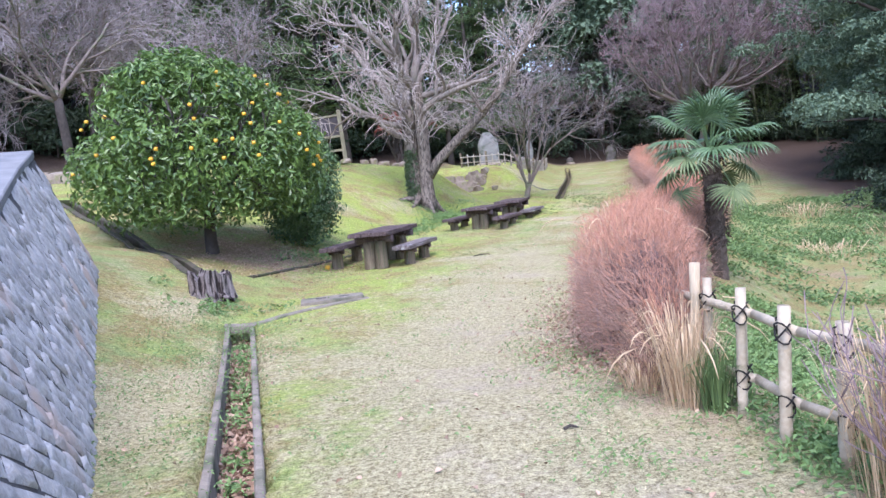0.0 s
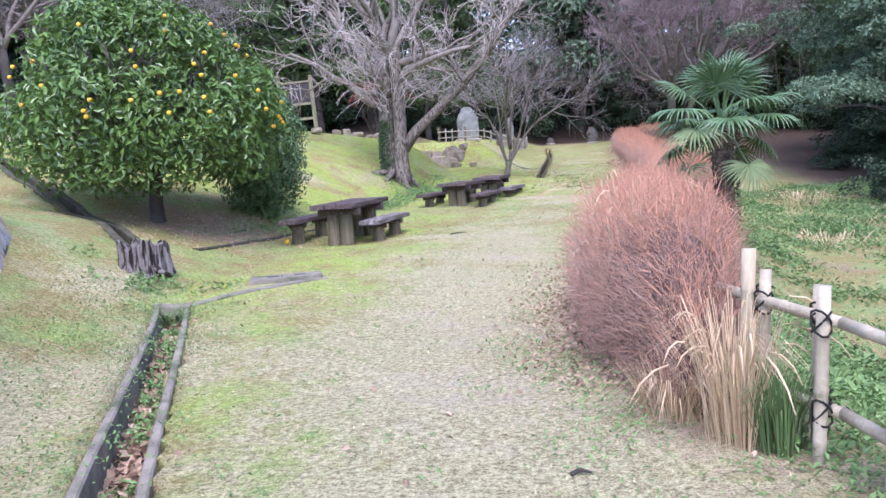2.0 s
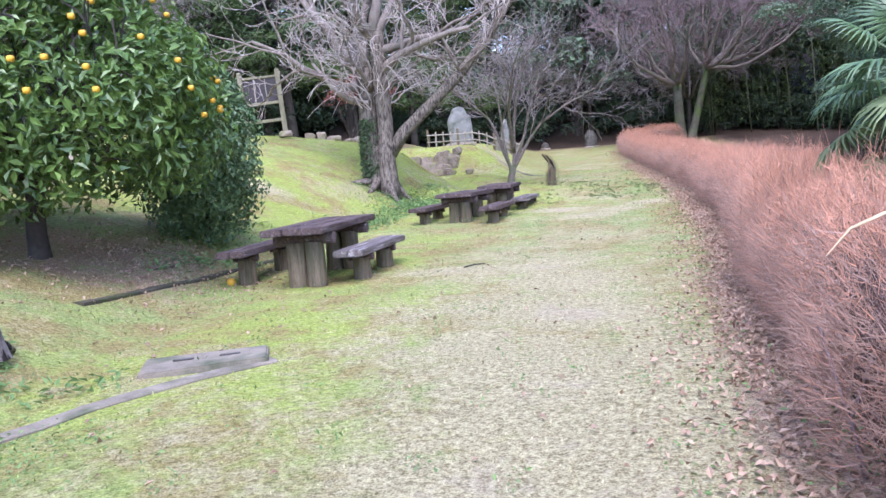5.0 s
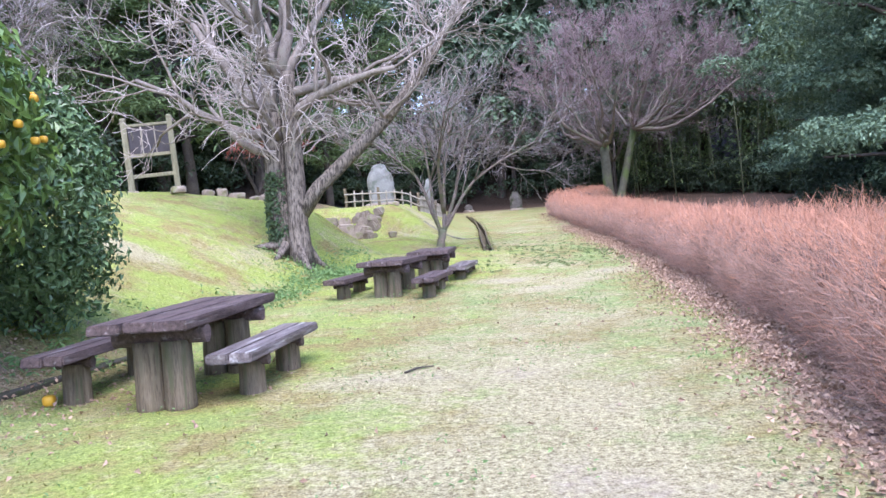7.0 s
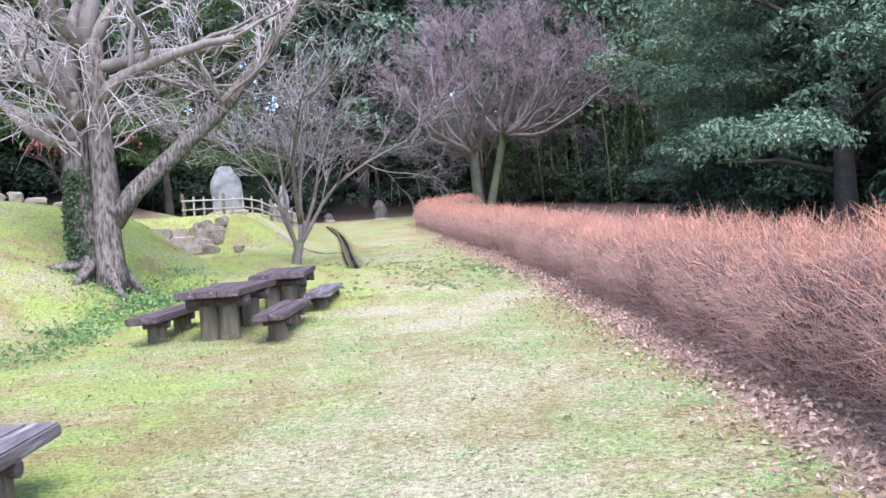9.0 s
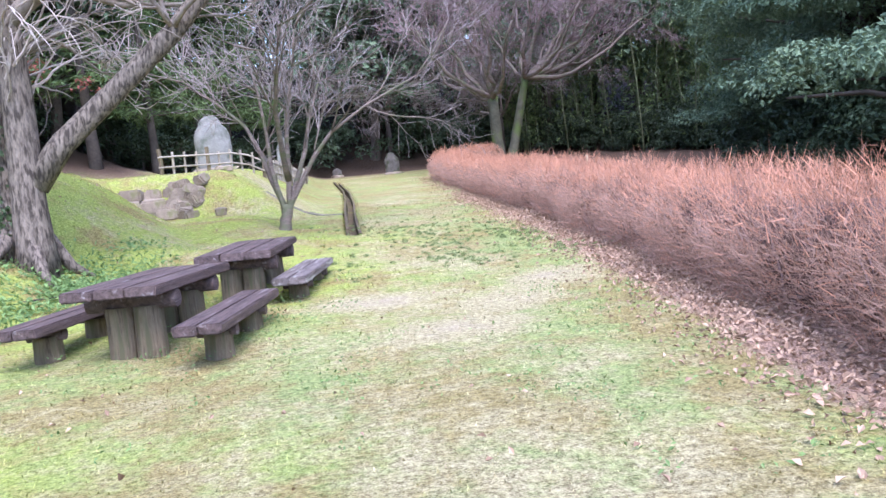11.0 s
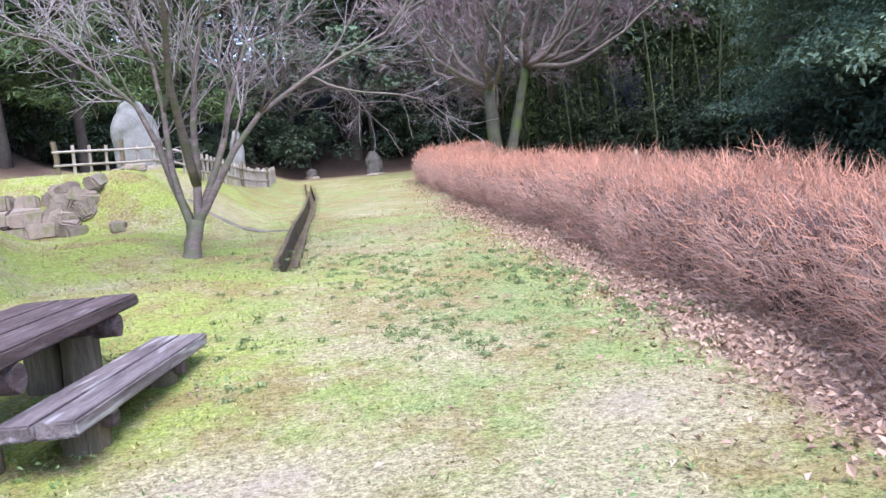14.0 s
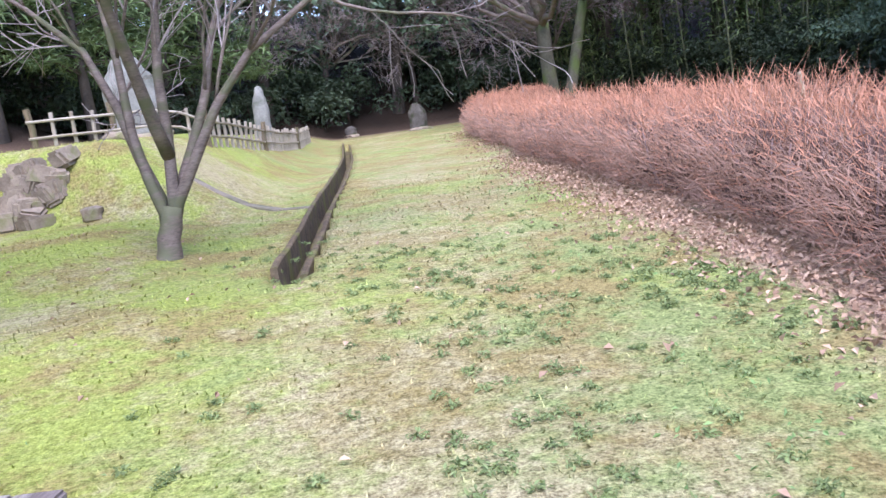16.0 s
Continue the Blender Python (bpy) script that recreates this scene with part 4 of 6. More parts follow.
# ---- monuments ----
def monument(x, y, z, wide, thick, tall, seed, label, turn=0, mat=None):
    bm = bmesh.new()
    n, m = 10, 14
    grid = {}
    for side in (-1, 1):
        for j in range(m + 1):
            v = j / m
            half = wide / 2 * (0.93 + 0.1 * math.sin(v * 2.6)) * max(0.3, 1 - (max(0, v - 0.55) / 0.45) ** 2.8) ** 0.42 * (1 + 0.05 * noise.noise(Vector((v * 3, seed, 0))))
            for i in range(n + 1):
                u = 2 * i / n - 1
                top = tall * (1 - 0.1 * abs(u) ** 2.5 * v)
                d = thick / 2 * (1 - abs(u) ** 4 * 0.75) * (1 - max(0, v - 0.7) ** 2 * 3) + 0.03 * noise.noise(Vector((u * 2.5, v * 4, seed + side)))
                grid[side, i, j] = bm.verts.new((u * half + 0.05 * wide * v * math.sin(3 * v + seed) + 0.04 * noise.noise(Vector((u, v * 3, seed + 7))), side * d, v * top))
    for side in (-1, 1):
        for j in range(m):
            for i in range(n):
                q = [grid[side, i, j], grid[side, i + 1, j], grid[side, i + 1, j + 1], grid[side, i, j + 1]]
                bm.faces.new(q if side < 0 else q[::-1])
    for j in range(m):
        for i in (0, n):
            q = [grid[-1, i, j], grid[-1, i, j + 1], grid[1, i, j + 1], grid[1, i, j]]
            bm.faces.new(q if i == 0 else q[::-1])
    for i in range(n):
        bm.faces.new((grid[-1, i, m], grid[-1, i + 1, m], grid[1, i + 1, m], grid[1, i, m]))
    for fce in bm.faces:
        fce.smooth = True
    t = thing("stone_monument", pose(x, y, z, 0, 0, turn), label, "monument")
    part("standing_stone", bm, mat or MONUMENT, t)
    part("footing", moved(rock_bm(wide * 1.25, thick * 1.9, 0.22, seed + 3), 0, 0, 0.03), ROCK, t)


monument(0.48, 33.3, gz(0.48, 33.3) - 0.03, 1.0, 0.34, 1.62, 2, "tall rounded pale stone monument inside a low fence", 8)
monument(2.72, 39.2, gz(2.72, 39.2) - 0.03, 0.42, 0.3, 1.5, 5, "slim pale stone pillar behind the fence")
monument(8.95, 51.0, gz(8.95, 51.0) - 0.03, 0.75, 0.4, 1.15, 8, "small weathered stone marker at the wood's edge", -10, MARKER)
monument(6.2, 52.5, gz(6.2, 52.5) - 0.03, 0.5, 0.4, 0.5, 9, "low dark stone at the wood's edge", 0, MARKER)


# ---- fence round the monument ----
def mound_fence():
    t = thing("picket_fence", pose(0, 0, 0), "low bleached open picket fence around the monument", "fence")
    corners = [(-0.85, 31.15), (1.8, 32.3), (2.75, 36.2), (3.6, 41.0), (4.2, 47.5)]
    r = random.Random(2)
    for s, ((ax, ay), (bx, by)) in enumerate(zip(corners[:-1], corners[1:])):
        ln = math.hypot(bx - ax, by - ay)
        n = max(3, int(ln / (0.3 if s == 0 else 0.34)))
        for k in range(n):
            u = k / n
            x, y = ax + (bx - ax) * u, ay + (by - ay) * u
            post = k == 0 or (s == 0 and k == n // 2)
            z = gz(x, y)
            tall = (0.66 if post else 0.58) + r.uniform(-.03, .03)
            p = part("post" if post else "picket", mesh_of("picket", *tubes([([(0, 0, -0.1), (r.uniform(-.012, .012), 0, tall * 0.5), (r.uniform(-.03, .03), r.uniform(-.02, .02), tall)], (0.055 if post else 0.034,) * 3, 7)]), False), LOG if post else PICKET, t)
            p.matrix_basis = pose(x, y, z)
        for h in (0.2, 0.47):
            pts = []
            for k in range(7):
                u = -0.02 + 1.04 * k / 6
                x, y = ax + (bx - ax) * u, ay + (by - ay) * u
                pts.append((x, y - 0.05, gz(x, y) + h))
            part("rail", mesh_of("rail", *tubes([(pts, (0.026,) * 7, 6)])), PICKET, t)


mound_fence()


# ---- notice board ----
def notice_board(x, y, turn):
    z = gz(x, y) - 0.05
    t = thing("notice_board", pose(x, y, z, 0, -3, turn), "grey timber notice board with three dark blank panels", "notice board")
    for s in (-1, 1):
        post = part("post", box_bm(0.15, 0.15, 2.0, 0.015, (s * 0.58, 0, 1.0), 2, 0.01, 4 + s), BOARDWOOD, t)
        part("post_cap", moved(box_bm(0.15, 0.15, 0.1, 0.03, (0, 0, 0), 1), s * 0.58, 0, 2.02), BOARDWOOD, post)
    for h, th in ((1.86, 0.07), (1.06, 0.09), (0.52, 0.1)):
        part("crossbar", box_bm(1.04, 0.08, th, 0.01, (0, 0, h), 1, 0.005, int(h * 10)), BOARDWOOD, t)
    for k in range(3):
        part("panel", box_bm(0.32, 0.03, 0.7, 0.004, (-0.34 + k * 0.34, 0.01, 1.465)), PANEL, t, "blank dark panel")
    for k in range(2):
        part("mullion", box_bm(0.03, 0.05, 0.71, 0.004, (-0.17 + k * 0.34, 0, 1.465)), PICKET, t, "pale upright strip")
    for s in (-1, 1):
        part("footing", moved(rock_bm(0.4, 0.35, 0.2, 5 + s), s * 0.58, 0, 0.06), ROCK, t)


notice_board(-5.62, 24.0, 6)

# ---- trees ----
class Grower:
    """Grows limbs as tapered lines."""

    def __init__(self, seed, up=0.1, wander=0.25, droop=0.0, split=(3, 5), shrink=0.62, spread=0.75, curl=0.0, thin=0.006):
        self.r = np.random.default_rng(seed)
        self.up, self.wander, self.droop, self.split, self.shrink, self.spread, self.curl, self.thin = up, wander, droop, split, shrink, spread, curl, thin
        self.thick, self.fine = [], []

    def limb(self, p, d, length, rad, depth, sides=8):
        r = self.r
        n = 6 if depth > 1 else 4
        p, d = np.array(p, float), np.array(d, float)
        d /= np.linalg.norm(d)
        pts, dirs = [p.copy()], [d.copy()]
        for i in range(n):
            d = d + r.normal(0, self.wander / n ** 0.5, 3) + np.array((0, 0, self.up / n)) - np.array((0, 0, self.droop / n)) * (depth <= 1)
            d /= np.linalg.norm(d)
            p = p + d * length / n
            pts.append(p.copy())
            dirs.append(d.copy())
        end = max(self.thin, rad * 0.42)
        rads = np.linspace(rad, end, n + 1)
        (self.thick if depth >= 2 else self.fine).append((pts, rads, sides if depth >= 2 else 3))
        if depth == 0:
            return
        for k in range(r.integers(*self.split)):
            u = r.uniform(0.3, 1.0) if k else 1.0
            i = min(n, max(1, int(u * n)))
            dd = dirs[i]
            side = np.cross(dd, r.normal(0, 1, 3))
            side /= np.linalg.norm(side) + 1e-9
            nd = dd + side * self.spread * r.uniform(0.6, 1.3)
            self.limb(pts[i], nd, length * self.shrink * r.uniform(0.75, 1.2), max(self.thin, rads[i] * 0.62), depth - 1, max(4, sides - 2))


def tree_parts(t, g, trunk, bark, twig, trunk_label="", limb=None):
    part("trunk", mesh_of("trunk", *tubes(trunk), True), bark, t, trunk_label)
    if g.thick:
        part("branch_mass", mesh_of("branch_mass", *tubes(g.thick), True), limb or bark, t)["kind"] = "stuff"
    if g.fine:
        part("twig_mass", mesh_of("twig_mass", *tubes(g.fine)), twig, t)["kind"] = "stuff"


def flare(p0, p1, r0, r1, n=8, seed=0, lean=(0, 0)):
    pts, rad = [], []
    for k in range(n):
        u = k / (n - 1)
        pts.append((p0[0] + (p1[0] - p0[0]) * u + 0.05 * noise.noise(Vector((u * 3, seed, 0))), p0[1] + (p1[1] - p0[1]) * u, p0[2] + (p1[2] - p0[2]) * u))
        rad.append(r0 + (r1 - r0) * u + 0.55 * r0 * max(0, 0.25 - u) ** 1.3 * 4)
    return (pts, rad, 14)


def big_tree():
    x, y = -1.95, 21.0
    z = gz(x, y)
    t = thing("bare_tree", pose(0, 0, 0), "large bare tree with forked grey trunk, pale drooping twigs and ivy", "tree")
    g = Grower(11, up=0.3, wander=0.42, droop=0.1, split=(3, 5), shrink=0.62, spread=0.75, thin=0.0075)
    trunk = [flare((-2.08, 21.1, gz(-2.08, 21.1) - 0.15), (-2.15, 21.2, 4.3), 0.31, 0.26, 10, 1), flare((-1.7, 20.8, gz(-1.7, 20.8) - 0.15), (-1.72, 20.95, 5.2), 0.235, 0.19, 10, 2)]
    for k, a in enumerate((0.3, 1.2, 2.3, 3.4, 4.3, 5.3)):
        trunk.append(([(-1.9 + 0.3 * math.cos(a), 20.95 + 0.3 * math.sin(a), z + 0.28), (-1.9 + 0.6 * math.cos(a), 20.95 + 0.6 * math.sin(a), gz(-1.9 + 0.6 * math.cos(a), 20.95 + 0.6 * math.sin(a)) + 0.08), (-1.9 + 0.95 * math.cos(a), 20.95 + 0.95 * math.sin(a), gz(-1.9 + 0.95 * math.cos(a), 20.95 + 0.95 * math.sin(a)) - 0.06)], (0.12, 0.08, 0.03), 7))
    starts = [((-2.3, 21.2, 4.2), (-0.75, 0.1, 0.9), 3.2, 0.15), ((-2.3, 21.2, 4.25), (-0.2, 0.5, 1), 3.4, 0.16), ((-2.2, 21.2, 4.2), (0.25, -0.4, 1), 3.4, 0.15),
              ((-1.85, 20.95, 5.1), (0.35, 0.1, 1), 3.2, 0.14), ((-1.85, 20.95, 5.1), (-0.25, -0.3, 1), 3.2, 0.13), ((-1.8, 20.95, 4.0), (0.8, -0.1, 0.95), 3.0, 0.11),
              ((-2.3, 21.1, 3.4), (-0.9, -0.3, 0.7), 1.9, 0.08), ((-1.8, 20.9, 3.6), (0.9, 0.35, 0.7), 1.5, 0.06), ((-2.0, 20.9, 3.7), (-0.1, -0.9, 0.8), 1.5, 0.06), ((-2.4, 21.2, 3.8), (-1, 0.3, 0.65), 3.4, 0.09),
              ((-1.8, 20.9, 4.7), (1.0, -0.25, 0.85), 3.6, 0.1), ((-1.8, 20.9, 4.9), (0.9, 0.4, 1.0), 3.6, 0.1)]
    for p, d, ln, rd in starts:
        g.limb(p, d, ln, rd * 1.2, 4, 9)
    # the long leaning limb
    lean = [(-1.62, 20.85, 1.95), (-1.2, 20.9, 2.5), (-0.45, 20.9, 3.15), (0.45, 20.9, 3.95), (1.2, 20.95, 4.8), (1.9, 21.0, 5.75), (2.4, 21.0, 6.6)]
    trunk.append((lean, (0.2, 0.17, 0.155, 0.14, 0.12, 0.1, 0.07), 10))
    for k, p in enumerate(lean[3:]):
        for q in range(3):
            g.limb(p, (g.r.normal(0.2, 0.7), g.r.normal(0, 0.7), g.r.uniform(0.25, 1.0)), 1.5, 0.045, 3, 6)
    # long pale whips that arch out from the crotch and droop
    r = np.random.default_rng(14)
    for k in range(90):
        a = r.uniform(0, 6.283)
        h = r.uniform(3.0, 5.6)
        reach = 0.25 + 0.22 * max(0, h - 3.6)
        p = np.array((-1.9 + reach * math.cos(a), 21.0 + reach * math.sin(a), h))
        d = np.array((math.cos(a), math.sin(a), r.uniform(0.1, 0.9)))
        ln, n = r.uniform(0.8, 2.1), 11
        pts = [p.copy()]
        for i in range(n):
            d = d + r.normal(0, 0.2, 3) + (0, 0, 0.1 - 0.34 * i / n)
            d /= np.linalg.norm(d)
            p = p + d * ln / n
            pts.append(p.copy())
            if i > 2 and r.random() < 0.55:
                e = d + r.normal(0, 0.7, 3)
                g.fine.append(([p, p + e * 0.14 + (0, 0, 0.02), p + e * 0.28 - (0, 0, 0.05), p + e * 0.36 - (0, 0, 0.13)], (0.008, 0.007, 0.006, 0.004), 3))
        g.fine.append((pts, np.linspace(r.uniform(0.014, 0.026), 0.006, n + 1), 5))
    tree_parts(t, g, trunk, BARK, TWIG_PALE, "furrowed grey forked trunk", LIMB_PALE)
    # ivy
    r = np.random.default_rng(4)
    n = 850
    h = r.random(n) ** 1.5 * 1.8
    a = r.normal(4.0, 0.55, n) + 0.25 * np.sin(h * 5)
    rad = 0.325 + 0.03 * r.random(n)
    pos = np.stack([-2.09 + rad * np.cos(a), 21.12 + rad * np.sin(a), z + 0.15 + h], 1)
    nr = np.stack([np.cos(a), np.sin(a), 0.3 + 0 * a], 1)
    part("ivy", mesh_of("ivy", *leaves(pos, nr, 0.085, 0.07, seed=6)), IVY, t, "dark ivy on the lower trunk")["kind"] = "stuff"


big_tree()


def cherry_tree():
    x, y = 1.83, 24.75
    z = gz(x, y)
    t = thing("cherry_tree", pose(0, 0, 0), "small bare grey cherry tree with several spreading stems", "tree")
    g = Grower(21, up=0.1, wander=0.25, droop=0.0, split=(4, 7), shrink=0.62, spread=0.75, thin=0.0045)
    trunk = [flare((x, y, z - 0.12), (x + 0.15, y, z + 0.48), 0.125, 0.095, 7, 3)]
    for p in (((0.06, 0, -0.05), (0.1, 0, 0.3), (-0.02, 0, 0.75), (-0.1, 0.05, 1.2), (-0.12, 0.1, 1.9), (-0.2, 0.15, 2.7), (-0.35, 0.2, 3.5)),
              ((0.08, 0, 0.1), (0.17, 0, 0.5), (0.22, 0, 1.15), (0.24, -0.05, 1.7), (0.32, -0.05, 2.3), (0.5, -0.1, 3.1), (0.6, -0.2, 3.8)),
              ((0.1, 0, 0.2), (0.2, 0, 0.5), (0.42, -0.1, 0.85), (0.72, -0.15, 1.35), (1.1, -0.2, 1.8), (1.8, -0.3, 2.25), (2.85, -0.4, 2.75)),
              ((0.1, 0, 0.2), (0.18, 0.05, 0.5), (0.4, 0.2, 1.0), (0.6, 0.35, 1.5), (0.75, 0.5, 2.1), (1.05, 0.8, 2.9), (1.3, 1.1, 3.5)),
              ((0.06, 0, 0.2), (0.06, 0.1, 0.5), (-0.12, 0.3, 1.0), (-0.25, 0.4, 1.5), (-0.5, 0.6, 2.1), (-1.0, 0.8, 2.6), (-1.6, 1.0, 3.1)),
              ((0.2, 0, 0.95), (0.15, -0.2, 1.25), (0.1, -0.5, 1.7), (0.05, -0.9, 2.2), (0.1, -1.3, 2.7), (0.15, -1.7, 3.1), (0.2, -2.0, 3.5))):
        pts = [(x + a, y + b, z + c) for a, b, c in p]
        trunk.append((pts, (0.066, 0.062, 0.052, 0.045, 0.036, 0.026, 0.014), 8))
        for k in (3, 4, 4, 5, 5, 5, 6, 6):
            q = np.array(pts[k])
            d = q - np.array(pts[k - 1])
            d /= np.linalg.norm(d)
            g.limb(q, d + g.r.normal(0, 0.45, 3) + (0, 0, 0.12), g.r.uniform(1.0, 1.6), 0.02, 2, 5)
    tree_parts(t, g, trunk, CHERRY, TWIG_GREY, "smooth grey multi-stemmed trunk")


cherry_tree()


def forked_tree():
    x, y = 13.3, 46.0
    z = gz(x, y)
    t = thing("forked_tree", pose(0, 0, 0), "wide bare tree with mossy forked trunk and mauve twig crown", "tree")
    g = Grower(33, up=0.25, wander=0.35, droop=0.0, split=(4, 7), shrink=0.6, spread=0.75, thin=0.0085)
    r = g.r
    trunk = [flare((x, y, z - 0.2), (x - 0.1, y, z + 3.4), 0.3, 0.24, 8, 5), flare((x + 0.55, y + 0.3, z - 0.2), (x + 1.75, y + 0.3, z + 4.3), 0.24, 0.17, 8, 6)]
    forks = (np.array((x - 0.1, y, z + 3.3)), np.array((x + 1.72, y + 0.3, z + 4.2)))
    for k in range(22):
        a = k * 2.399 + 0.4
        far = 0.2 + 0.8 * ((k + 0.5) / 22) ** 0.5
        end = np.array((x + 1.6 + 6.4 * far * math.cos(a), y + 4.6 * far * math.sin(a), z + 9.9 - 4.0 * far ** 2))
        p = forks[0] if (end - forks[0])[0] < 1.1 else forks[1]
        rise = np.array((0, 0, 0.9)) + r.normal(0, 0.25, 3)
        pts = [p + (end - p) * u + rise * math.sin(math.pi * u) * (-0.7 if far > 0.6 else 0.2) + r.normal(0, 0.1, 3) * (0 < u < 1) for u in np.linspace(0, 1, 8)]
        g.thick.append((pts, np.linspace(0.13, 0.035, 8), 7))
        for i in (3, 4, 5, 6, 7):
            for q in range(1 + (i > 5)):
                d = (pts[i] - pts[i - 1]) / np.linalg.norm(pts[i] - pts[i - 1])
                g.limb(pts[i], d * 0.7 + r.normal(0, 0.55, 3) + (0, 0, 0.3), r.uniform(1.3, 2.0), 0.026, 2 if i < 5 else 3, 5)
    tree_parts(t, g, trunk, BARK_MOSS, TWIG_DARK, "two mossy green-grey stems", CHERRY)


forked_tree()


def grey_bare_tree():
    t = thing("bare_tree", pose(-11.5, 25.5, gz(-11.5, 25.5)), "leafless grey tree with tangled twigs on the bank", "tree", "bare trees on the bank")
    g = Grower(44, up=0.1, wander=0.4, droop=0.25, split=(4, 7), shrink=0.64, spread=0.8, thin=0.0065)
    trunk = [flare((0, 0, -0.3), (0.2, 0, 2.6), 0.17, 0.13, 7, 8)]
    for d in ((0.9, -0.2, 0.5), (-0.7, 0.2, 0.8), (0.2, 0.6, 1), (0.3, -0.7, 0.7), (-0.2, -0.4, 1)):
        g.limb((0.2, 0, 2.5), d, 3.0, 0.085, 4, 7)
    tree_parts(t, g, trunk, BARK_DARK, TWIG_GREY, "", CHERRY)
    for x, y, turn in ((-14.0, 22.0, 80), (-12.5, 17.5, 200), (-18.5, 18.0, 300), (-21, 13, 30)):
        copy_thing(t, pose(x, y, gz(x, y), 0, 0, turn))
    for x, y, turn in ((5.5, 55.0, 20), (16.0, 53.5, 250), (10.0, 56.5, 110)):
        c = copy_thing(t, pose(x, y, gz(x, y), 0, 0, turn))
        c["label"] = "thin leafless tree at the edge of dark woods"


grey_bare_tree()


def shell(r, n, centre, size, low=-0.5):
    v = r.normal(0, 1, (n, 3))
    v /= np.linalg.norm(v, axis=1)[:, None]
    v[:, 2] = np.where(v[:, 2] < low, -v[:, 2], v[:, 2])
    return np.asarray(centre) + v * np.asarray(size) * r.uniform(0.72, 1.03, (n, 1)), v


def citrus_tree():
    x, y = -5.2, 8.75
    z = gz(x, y)
    t = thing("citrus_tree", pose(x, y, z), "round evergreen citrus tree bearing ripe orange fruit", "tree")
    g = Grower(5, up=0.2, wander=0.3, split=(3, 5), shrink=0.65, spread=0.7, thin=0.012)
    trunk = [flare((0, 0, -0.15), (0.05, 0, 0.9), 0.13, 0.11, 6, 4)]
    for k in range(6):
        a = k * 1.05
        g.limb((0.05, 0, 0.8), (math.cos(a), math.sin(a), 1.1), 1.5, 0.07, 3, 7)
    tree_parts(t, g, trunk, BARK_DARK, BARK_DARK)
    r = np.random.default_rng(9)
    P, Q = [], []
    for k in range(250):
        v = r.normal(0, 1, 3)
        v /= np.linalg.norm(v)
        if v[2] < -0.62:
            v[2] *= -1
        q = 1 + 0.24 * noise.noise(Vector(v * 1.7) + Vector((3, 1, 7))) + r.uniform(-0.06, 0.06)
        wide = 2.12 * (1 - 0.26 * max(0, v[2]))
        c = np.array((v[0] * wide, v[1] * wide, 1.95 + v[2] * 1.85)) * (q, q, 1)
        if v[2] > 0:
            c[0] -= 0.25 * v[2]
        p, n = shell(r, 66, c, np.array((0.44, 0.44, 0.4)) * r.uniform(0.75, 1.2), -0.75)
        P.append(p)
        Q.append(n * 0.9 + v * 0.35 + (0, 0, 0.35))
    for k in range(120):
        v = r.normal(0, 1, 3)
        v /= np.linalg.norm(v)
        p, n = shell(r, 44, np.array((v[0] * 1.55, v[1] * 1.55, 2.05 + v[2] * 1.3)), (0.5, 0.5, 0.45), -0.9)
        P.append(p)
        Q.append(n)
    me = mesh_of("crown", *leaves(np.concatenate(P), np.concatenate(Q), 0.15, 0.066, 0.25, 0.5, 3))
    part("crown", me, CITRUS, t, "dense glossy dark green leaves")["kind"] = "stuff"
    fruit_me = None
    for k in range(40):
        a = r.uniform(-2.9, 0.45) if k < 36 else r.uniform(0, 6.28)
        h = r.uniform(-0.25, 0.72)
        c = math.sqrt(1 - h * h)
        wide = 2.42 * (1 - 0.22 * max(0, h))
        pos = (c * math.cos(a) * wide - 0.2 * max(0, h), c * math.sin(a) * wide, 1.95 + h * 2.1)
        if fruit_me is None:
            ob = part("fruit", rock_bm(0.068, 0.068, 0.064, 2, 0.03), ORANGE, t, "ripe orange fruit")
            fruit_me = ob.data
            fruit_me.polygons.foreach_set("use_smooth", np.ones(len(fruit_me.polygons), bool))
        else:
            ob = new("fruit", fruit_me)
            ob.parent = t
            ob["label"] = "ripe orange fruit"
        ob.location = pos


citrus_tree()


def camellia(x, y, wide, tall, seed, label):
    t = thing("evergreen_shrub", pose(x, y, gz(x, y)), label, "shrub")
    part("trunk", mesh_of("trunk", *tubes([([(0, 0, -0.1), (0.05, 0, 0.5), (0.1, 0.05, tall * 0.7)], (0.07, 0.06, 0.02), 7)]), True), BARK_DARK, t)
    r = np.random.default_rng(seed)
    P, Q = [], []
    for k in range(170):
        v = r.normal(0, 1, 3)
        v /= np.linalg.norm(v)
        h = 0.52 + 0.46 * v[2]
        s = wide * (1.0 - 0.35 * max(0, v[2])) * r.uniform(0.85, 1.05)
        c = np.array((v[0] * s, v[1] * s, tall * h))
        p, n = shell(r, 95, c, (0.34, 0.34, 0.34), -0.8)
        P.append(p)
        Q.append(n * 0.5 + v * 0.7 + (0, 0, 0.4))
    part("crown", mesh_of("crown", *leaves(np.concatenate(P), np.concatenate(Q), 0.1, 0.05, 0.2, 0.2, seed)), SHRUB, t, "dense small dark green leaves")["kind"] = "stuff"


camellia(-3.95, 11.6, 0.85, 2.75, 3, "upright dark green evergreen shrub beside the citrus tree")


